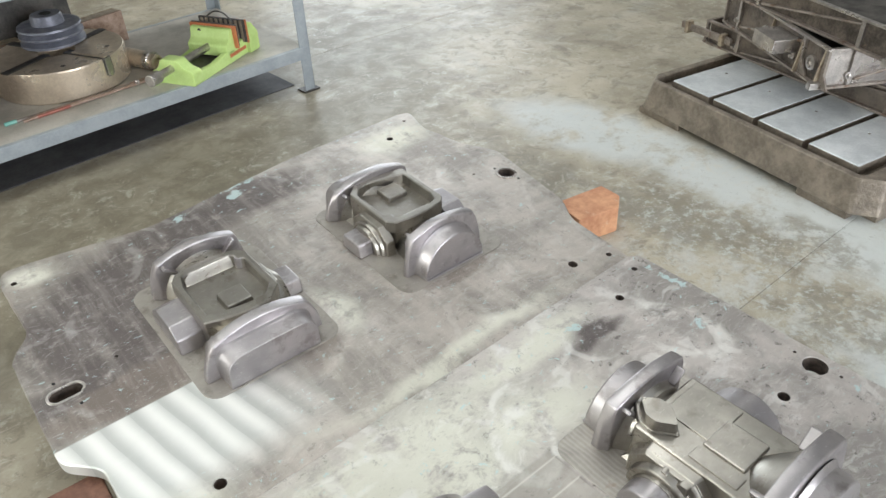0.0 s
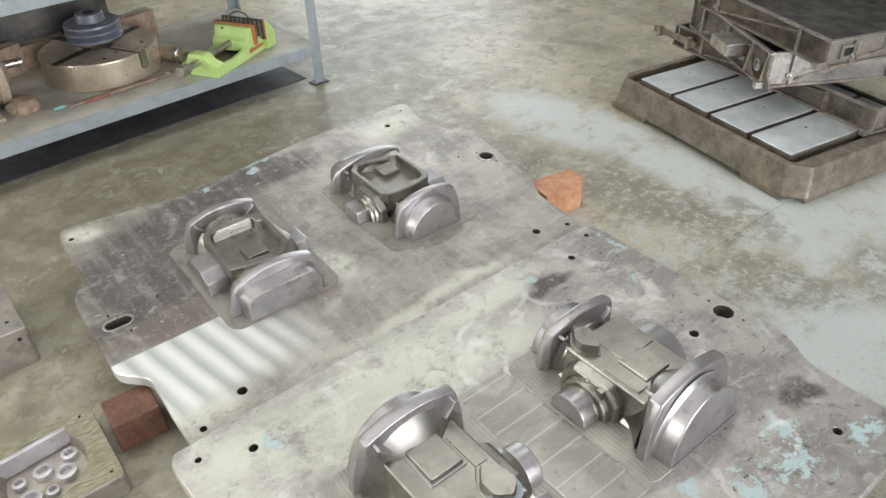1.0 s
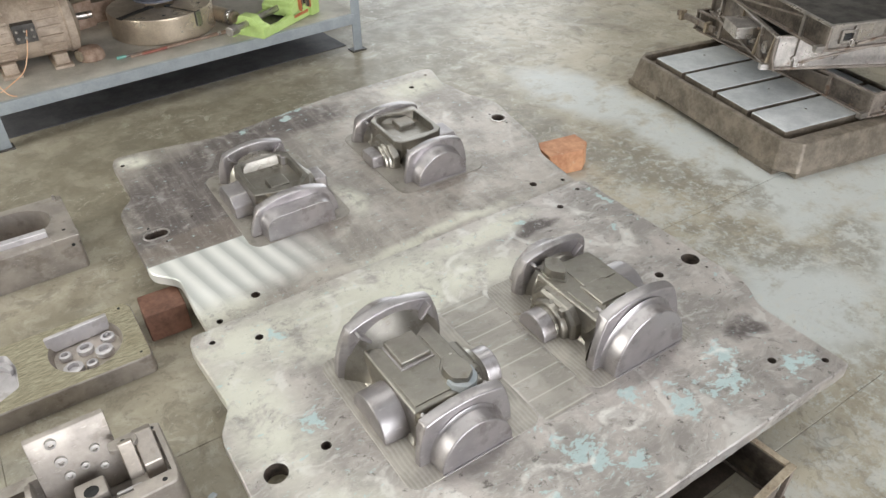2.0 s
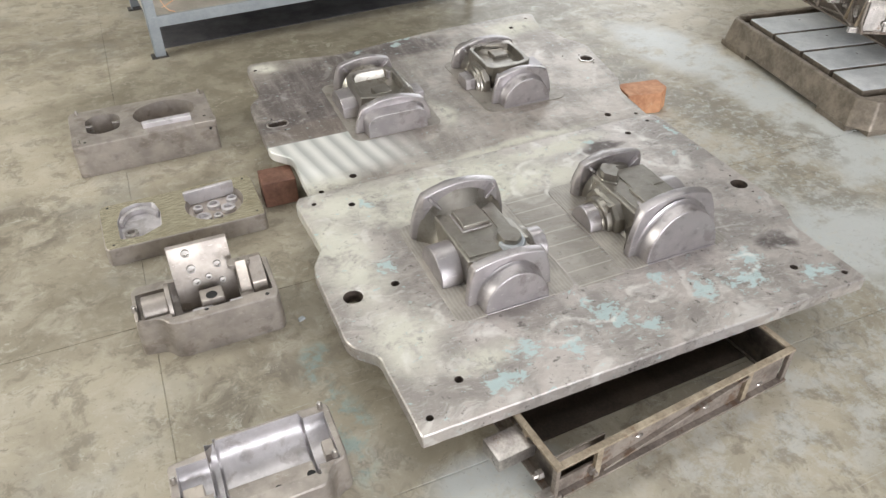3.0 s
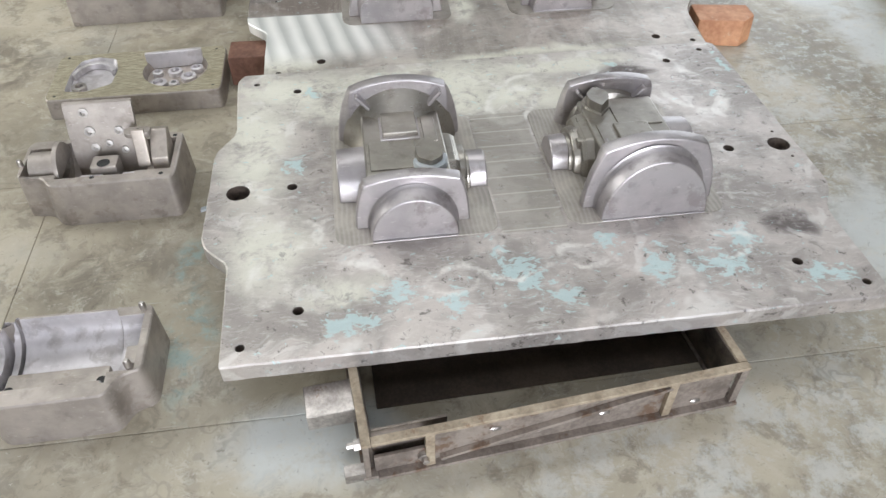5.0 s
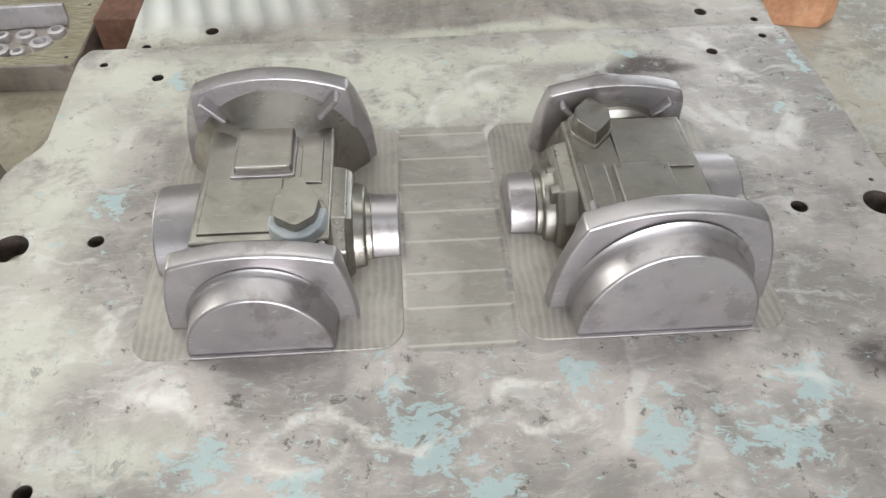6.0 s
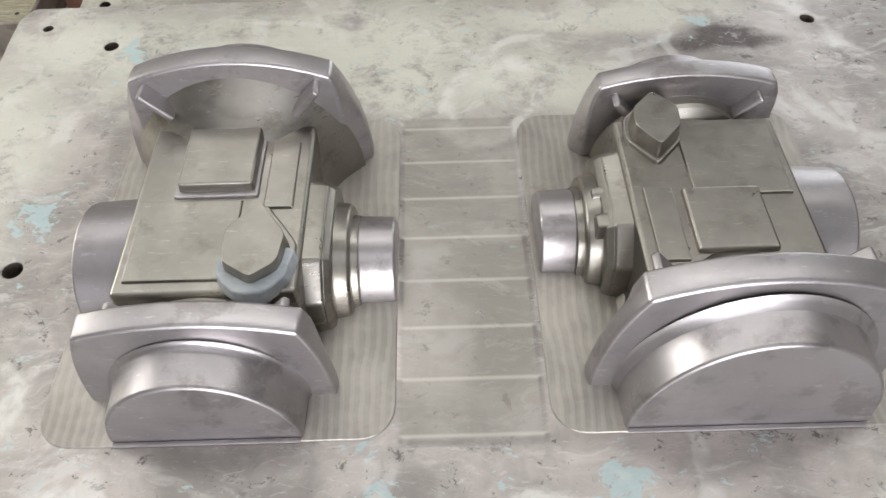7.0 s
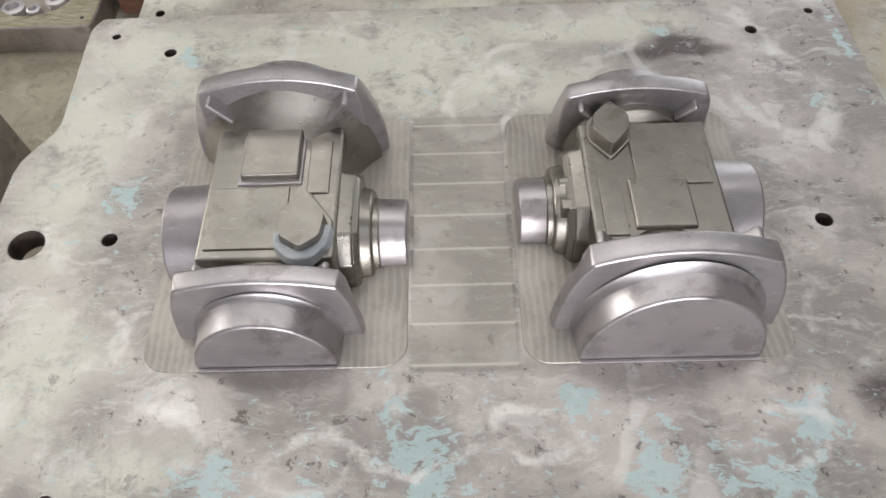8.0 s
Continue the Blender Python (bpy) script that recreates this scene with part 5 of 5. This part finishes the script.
for k in range(4):
    y0 = 0.052 + k * 0.208
    pad = part("pad", slab(round_corners([(0.056, y0), (0.70, y0), (0.70, y0 + 0.186), (0.056, y0 + 0.186)], 0.004, 2), 0.104, 0.148, [circle(0.28, y0 + 0.12, 0.006, 10)], 0.003), BED_PAD, bed,
               "pale scraped steel pad")
    pad.data.materials.append(CAST_IRON)
    for face in pad.data.polygons:
        face.material_index = 0 if face.normal.z > 0.3 else 1
moulding_box("rusty steel moulding box lying on the clamping bed", (2.588, 0.708, 0.149), -11.5, 0.60, 1.09, 0.099, bar=True)
moulding_box("dark steel moulding box set askew on another", (2.452, 1.096, 0.2490), -31, 0.66, 0.72, 0.143, STEEL_BRIGHT, lugs=(("left", 0.258),), bottom=True, face=STEEL_BRIGHT, lug_half=0.072)
moulding_box("dark steel moulding box on top of the stack", (2.452, 0.888, 0.393), -20, 0.75, 0.78, 0.104, STEEL_BRIGHT, bottom=True, face=STEEL_BRIGHT, ports=(0.06, 0.26))


# ---- the shelf rack and what stands on it ----
SX, SY, LONG, DEEP = -0.308, 2.73, 1.757, 0.80
rack = thing("shelf_rack", "grey blue painted steel shelf rack with a dusty lower shelf", "shelf rack", at=(SX, SY, 0), rot=(0, 0, 3.74))
for x in (0, LONG):
    for y in (0, DEEP):
        sx, sy = (1 if x == 0 else -1), (1 if y == 0 else -1)
        leg = box(min(x - sx * 0.02, x + sx * 0.03), max(x - sx * 0.02, x + sx * 0.03), min(y, y + sy * 0.005), max(y, y + sy * 0.005), 0.006, 1.7, 0.001)
        box(min(x - sx * 0.02, x - sx * 0.015), max(x - sx * 0.02, x - sx * 0.015), min(y, y + sy * 0.05), max(y, y + sy * 0.05), 0.006, 1.7, 0.001, leg)
        lg = part("leg", leg, SHELF_PAINT, rack)
        part("foot_plate", box(x - 0.04, x + 0.04, y - 0.03 + sy * 0.02, y + 0.03 + sy * 0.02, 0, 0.007, 0.001), DARK_STEEL, lg, "dark steel foot plate")
for z in (0.2, 0.70, 1.25):
    part("shelf_board", box(-0.012, LONG + 0.012, 0.006, DEEP - 0.006, z - 0.012, z, 0.0015), SHELF_BOARD, rack, "dusty steel shelf")
    for y in (0.004, DEEP - 0.02):
        part("front_beam", box(-0.014, LONG + 0.014, y - 0.006, y + 0.016, z - 0.050, z + 0.001, 0.002), SHELF_PAINT, rack)
    for x in (0.0, LONG - 0.016):
        part("side_beam", box(x, x + 0.016, 0.02, DEEP - 0.02, z - 0.050, z - 0.013, 0.002), SHELF_PAINT, rack)
# Dark panel added to carry the shade at the back of the shelf.
part("shade_panel", box(0.0, 1.10, DEEP - 0.004, DEEP, 0.2, 0.65, 0.001), DARK_STEEL, rack, "dark back sheet added for the shade behind the shelf")
# Thin sheet added to darken the shaded band of floor under the rack.
mat = thing("shade_sheet", "thin dark sheet added on the floor for the shade under the shelf rack", "mat", at=(SX, SY, 0), rot=(0, 0, 3.74))
part("sheet", box(0.03, LONG - 0.02, 0.105, DEEP + 0.02, 0.0, 0.004, 0.001), RACK_SHADE, mat)
Z = 0.2
chuck = thing("lathe_chuck", "large browned steel lathe chuck lying flat on the shelf", "chuck", at=(0.56, 3.225, Z))
part("body", lathe([(0.244, 0), (0.25, 0.006), (0.25, 0.112), (0.246, 0.12), (0.07, 0.12), (0.066, 0.10)], 56), BRASS, chuck)
for a, near in ((-62, True), (28, False), (118, False), (208, False)):
    jaw = box(0.05, 0.252, -0.018, 0.018, 0.118, 0.123, 0.001)
    part("jaw_slot", jaw, DARK_STEEL, chuck, "dark jaw slot", pose(0, 0, 0, 0, 0, a))
    if near:
        part("jaw", box(0.085, 0.249, -0.011, 0.011, 0.12, 0.127, 0.002), BRASS, chuck, "browned jaw tongue", pose(0, 0, 0, 0, 0, a))
        part("jaw_slot", box(0.247, 0.2525, -0.02, 0.02, 0.055, 0.119, 0.002), DARK_STEEL, chuck, "dark jaw slot", pose(0, 0, 0, 0, 0, a))
        part("jaw_key", box(0.245, 0.256, -0.014, 0.014, 0.05, 0.12, 0.002), STEEL_BRIGHT, chuck, "bright jaw screw", pose(0, 0, 0, 0, 0, a))
for a in (-30, -100, 60):
    part("screw_hole", lathe([(0.010, 0), (0.008, 0.001)], 12), BLACK, chuck, "dark screw hole", pose(0.19 * math.cos(radians(a)), 0.19 * math.sin(radians(a)), 0.12))
pulley = thing("belt_pulley", "blue grey iron belt pulley with two grooves lying on the chuck", "pulley", at=(0.585, 3.335, Z + 0.123))
part("rim", lathe([(0.09, 0), (0.122, 0.002), (0.122, 0.012), (0.098, 0.023), (0.122, 0.035), (0.122, 0.043), (0.098, 0.054), (0.120, 0.064), (0.118, 0.072), (0.09, 0.075)], 48), PULLEY, pulley)
part("hub", lathe([(0.062, 0.073), (0.060, 0.105), (0.055, 0.112), (0.024, 0.112), (0.022, 0.08)], 32), PULLEY, pulley)
part("bore", lathe([(0.0225, 0), (0.0225, 0.001)], 20), BLACK, pulley, "dark bore", Matrix.Translation((0, 0, 0.1125)))


def angle_bar(label, at, rz, long, high=0.07):
    bar = thing("angle_bar", label, "steel bar", "bars behind the chuck", at=at, rot=(0, 0, rz))
    part("upright", box(0, long, 0, 0.012, 0, high, 0.002), RUST, bar)
    part("flange", box(0, long, 0.011, 0.07, high - 0.012, high, 0.002), STEEL_EDGE, bar)
    return bar


angle_bar("rusty steel angle bar with a rubbed edge, leaning by the chuck", (0.66, 3.44, Z), 14, 0.27, 0.13)
angle_bar("rusty steel angle bar with a rubbed edge, beside the motor", (0.03, 3.36, Z), 22, 0.28, 0.13)
angle_bar("rusty steel angle bar at the back of the shelf", (0.1, 3.48, Z), 5, 0.40, 0.10)
roller = thing("roller", "dark steel roller with a worn end beside the chuck", "roller", at=(0.835, 3.135, Z), rot=(0, 0, -68))
part("barrel", lathe([(0.030, -0.10), (0.036, -0.09), (0.036, 0.07), (0.030, 0.075), (0.030, 0.10), (0.02, 0.104), (0.02, 0.09)], 28, m=Matrix.Translation((0, 0, 0.036)), axis="x"), BRASS, roller)
part("collar", lathe([(0.036, 0.05), (0.0385, 0.052), (0.0385, 0.075), (0.034, 0.078)], 28, m=Matrix.Translation((0, 0, 0.038)), axis="x"), STEEL_BRIGHT, roller, "worn bright collar")

vice = thing("machine_vice", "lime green machine vice with orange jaw faces on the shelf's edge", "vice", at=(0.875, 2.865, Z), rot=(0, 0, 30))
vice.scale = (1.07, 1.07, 1.07)
for y in (-0.088, 0.062):
    rail = prism(round_corners([(0.0, 0.0), (0.36, 0.0), (0.405, 0.035), (0.40, 0.075), (0.33, 0.064), (0.12, 0.036), (0.0, 0.045)], 0.012), y, y + 0.026, "y", 1, 0.005)
    part("rail", rail, LIME, vice)
part("slot", box(0.22, 0.33, -0.0895, -0.087, 0.022, 0.036, 0.001), ORANGE, vice, "orange primer in the side slot")
part("end_yoke", prism(round_corners([(-0.092, 0.0), (0.092, 0.0), (0.092, 0.045), (0.062, 0.056), (0.044, 0.094), (-0.030, 0.094), (-0.056, 0.064), (-0.092, 0.056)], 0.014), -0.016, 0.036, "x", 1, 0.006), LIME, vice)
part("foot", prism(round_corners([(-0.05, 0.062), (0.03, 0.062), (0.03, 0.105), (-0.02, 0.105)], 0.012), 0.0, 0.018, "z", 1, 0.004), LIME, vice)
part("fixed_jaw", prism(round_corners([(0.335, 0.0), (0.402, 0.0), (0.404, 0.070), (0.366, 0.118), (0.335, 0.122)], 0.010), -0.105, 0.105, "y", 1, 0.005), LIME, vice)
part("jaw_backing", box(0.329, 0.336, -0.107, 0.107, 0.045, 0.136, 0.002), ORANGE, vice, "orange painted backing")
part("jaw_face", box(0.319, 0.330, -0.102, 0.102, 0.05, 0.138, 0.002), DARK_STEEL, vice, "dark ridged jaw face")
body = prism(round_corners([(0.205, 0.028), (0.262, 0.028), (0.262, 0.126), (0.240, 0.126), (0.230, 0.086), (0.205, 0.072)], 0.008), -0.088, 0.088, "y", 1, 0.005)
jaw = part("sliding_jaw", body, LIME, vice)
part("oil_hole", rod(0.008, 0.2365, 0.2395, "x", (0.045, 0.112), 14), BLACK, jaw, "dark oil hole")
part("jaw_backing", box(0.261, 0.268, -0.104, 0.104, 0.045, 0.133, 0.002), ORANGE, vice, "orange painted backing")
part("jaw_face", box(0.267, 0.277, -0.100, 0.100, 0.05, 0.135, 0.002), DARK_STEEL, vice, "dark ridged jaw face")
for k in range(9):
    part("jaw_ridge", box(0.3165, 0.3205, -0.096 + 0.022 * k, -0.084 + 0.022 * k, 0.055, 0.134, 0.001), STEEL_EDGE, vice, "rubbed ridge of the jaw face")
part("base", box(0.03, 0.33, -0.062, 0.062, 0.004, 0.02, 0.003), DARK_STEEL, vice, "dark oily base between the rails")
part("screw", rod(0.014, -0.10, 0.235, "x", (0, 0.062), 16, 0.001), STEEL_BRIGHT, vice, "bare steel screw")
part("screw_head", rod(0.022, -0.135, -0.085, "x", (0, 0.062), 16, 0.003), STEEL_BRIGHT, vice, "bare steel screw head")
part("wire_clip", tube([(0.30, -0.07, 0.13), (0.31, -0.03, 0.16), (0.33, 0.03, 0.158), (0.34, 0.08, 0.13)], 0.003), DARK_STEEL, vice, "bent dark wire")

for k, (y, tip) in enumerate(((2.935, (0.2, 0.45, 0.38)), (2.915, None), (2.925, None))):
    r = thing("thin_rod", "long thin steel rod with a teal tip" if tip else ("long thin steel rod with red paint" if k == 1 else "long thin rusty steel rod"), "rod", "rods on the shelf",
              at=(0.285 + k * 0.03, y, Z + 0.0065 + 0.0), rot=(0, 0, 4.5 + k * 1.6))
    part("shaft", rod(0.0055, 0.0, 0.44 + 0.05 * k, "x", (0, 0), 10), RUST if k else STEEL_RUSTY, r)
    if tip:
        part("tip", rod(0.0075, -0.03, 0.012, "x", (0, 0.001), 10, 0.002), simple("teal tip", (0.15, 0.40, 0.34), (0.28, 0.55, 0.47), 0.5), r, "teal painted tip")
    if k == 1:
        part("band", rod(0.0062, 0.05, 0.17, "x", (0, 0), 10), simple("red paint", (0.26, 0.07, 0.05), (0.34, 0.13, 0.09), 0.5), r, "red painted band")
        part("knob", lathe([(0.006, 0), (0.012, 0.004), (0.012, 0.012), (0.006, 0.016)], 14, axis="x"), STEEL_BRIGHT, r, "bright knob", Matrix.Translation((0.43, 0, 0.006)))
cap = thing("pipe_cap", "small rusty pipe cap with a rubbed rim on the shelf", "cap", at=(0.165, 3.02, Z), rot=(0, 0, 25))
part("dome", lathe([(0.055, 0), (0.06, 0.006), (0.058, 0.03), (0.045, 0.052), (0.02, 0.06)], 24), RUST, cap)
part("mouth", lathe([(0.024, 0), (0.024, 0.012), (0.014, 0.012), (0.014, 0.004)], 18, m=Matrix.Translation((0, 0, 0.03)), axis="x"), STEEL_EDGE, cap, "rubbed mouth", pose(-0.066, 0, 0))

motor = thing("electric_motor", "dusty brown electric motor with cooling ribs on the shelf", "motor", at=(-0.07, 3.12, Z))
R, CZ = 0.135, 0.165
part("housing", rod(R, -0.17, 0.17, "x", (0, CZ), 40, 0.004), MOTOR, motor)
part("end_bell", lathe([(R + 0.004, -0.235), (R + 0.012, -0.225), (R + 0.012, -0.172), (R, -0.165)], 40, m=Matrix.Translation((0, 0, CZ)), axis="x"), MOTOR, motor)
part("end_bell", lathe([(R, 0.165), (R + 0.01, 0.172), (R + 0.006, 0.205), (0.06, 0.23), (0.03, 0.232)], 40, m=Matrix.Translation((0, 0, CZ)), axis="x"), MOTOR, motor)
part("shaft", rod(0.016, 0.22, 0.30, "x", (0, CZ), 18, 0.001), STEEL_BRIGHT, motor, "bare steel shaft")
for x0, x1 in ((-0.155, -0.055), (0.055, 0.15)):
    for k in range(7):
        a = -60 + k * 17
        rib = box(x0, x1, -0.006, 0.006, R - 0.004, R + 0.010, 0.002)
        part("cooling_rib", rib, MOTOR, motor, "", Matrix.Translation((0, 0, CZ)) @ pose(0, 0, 0, 90 + a))
terminal = part("terminal_box", box(-0.045, 0.045, -R - 0.03, -R + 0.02, CZ - 0.02, CZ + 0.06, 0.004), DARK_STEEL, motor, "open dark terminal box")
for k in range(6):
    part("terminal", lathe([(0.006, 0), (0.006, 0.012), (0.003, 0.014)], 8), STEEL_BRIGHT, terminal, "bright terminal screw", pose(-0.03 + 0.03 * (k % 3), -R - 0.03, CZ + 0.005 + 0.03 * (k // 3), 90, 0, 0))
for x in (-0.10, 0.11):
    part("foot", box(x - 0.04, x + 0.04, -0.155, 0.155, 0.0, 0.014, 0.003), MOTOR, motor)
    part("foot_web", box(x - 0.03, x + 0.03, -0.13, 0.13, 0.012, 0.06, 0.004), MOTOR, motor)
cable = thing("cable", "thin orange cable hanging from the motor to the shelf's edge", "cable", at=(0, 0, 0))
part("lead", tube([(-0.06, 2.955, 0.40), (-0.09, 2.95, 0.30), (-0.13, 2.93, 0.235), (-0.20, 2.88, 0.21), (-0.24, 2.84, 0.206)], 0.0024), WIRE, cable)
part("lead", tube([(-0.27, 2.86, 0.60), (-0.265, 2.86, 0.40), (-0.25, 2.85, 0.27), (-0.22, 2.80, 0.21), (-0.19, 2.765, 0.2035)], 0.0024), WIRE, cable)
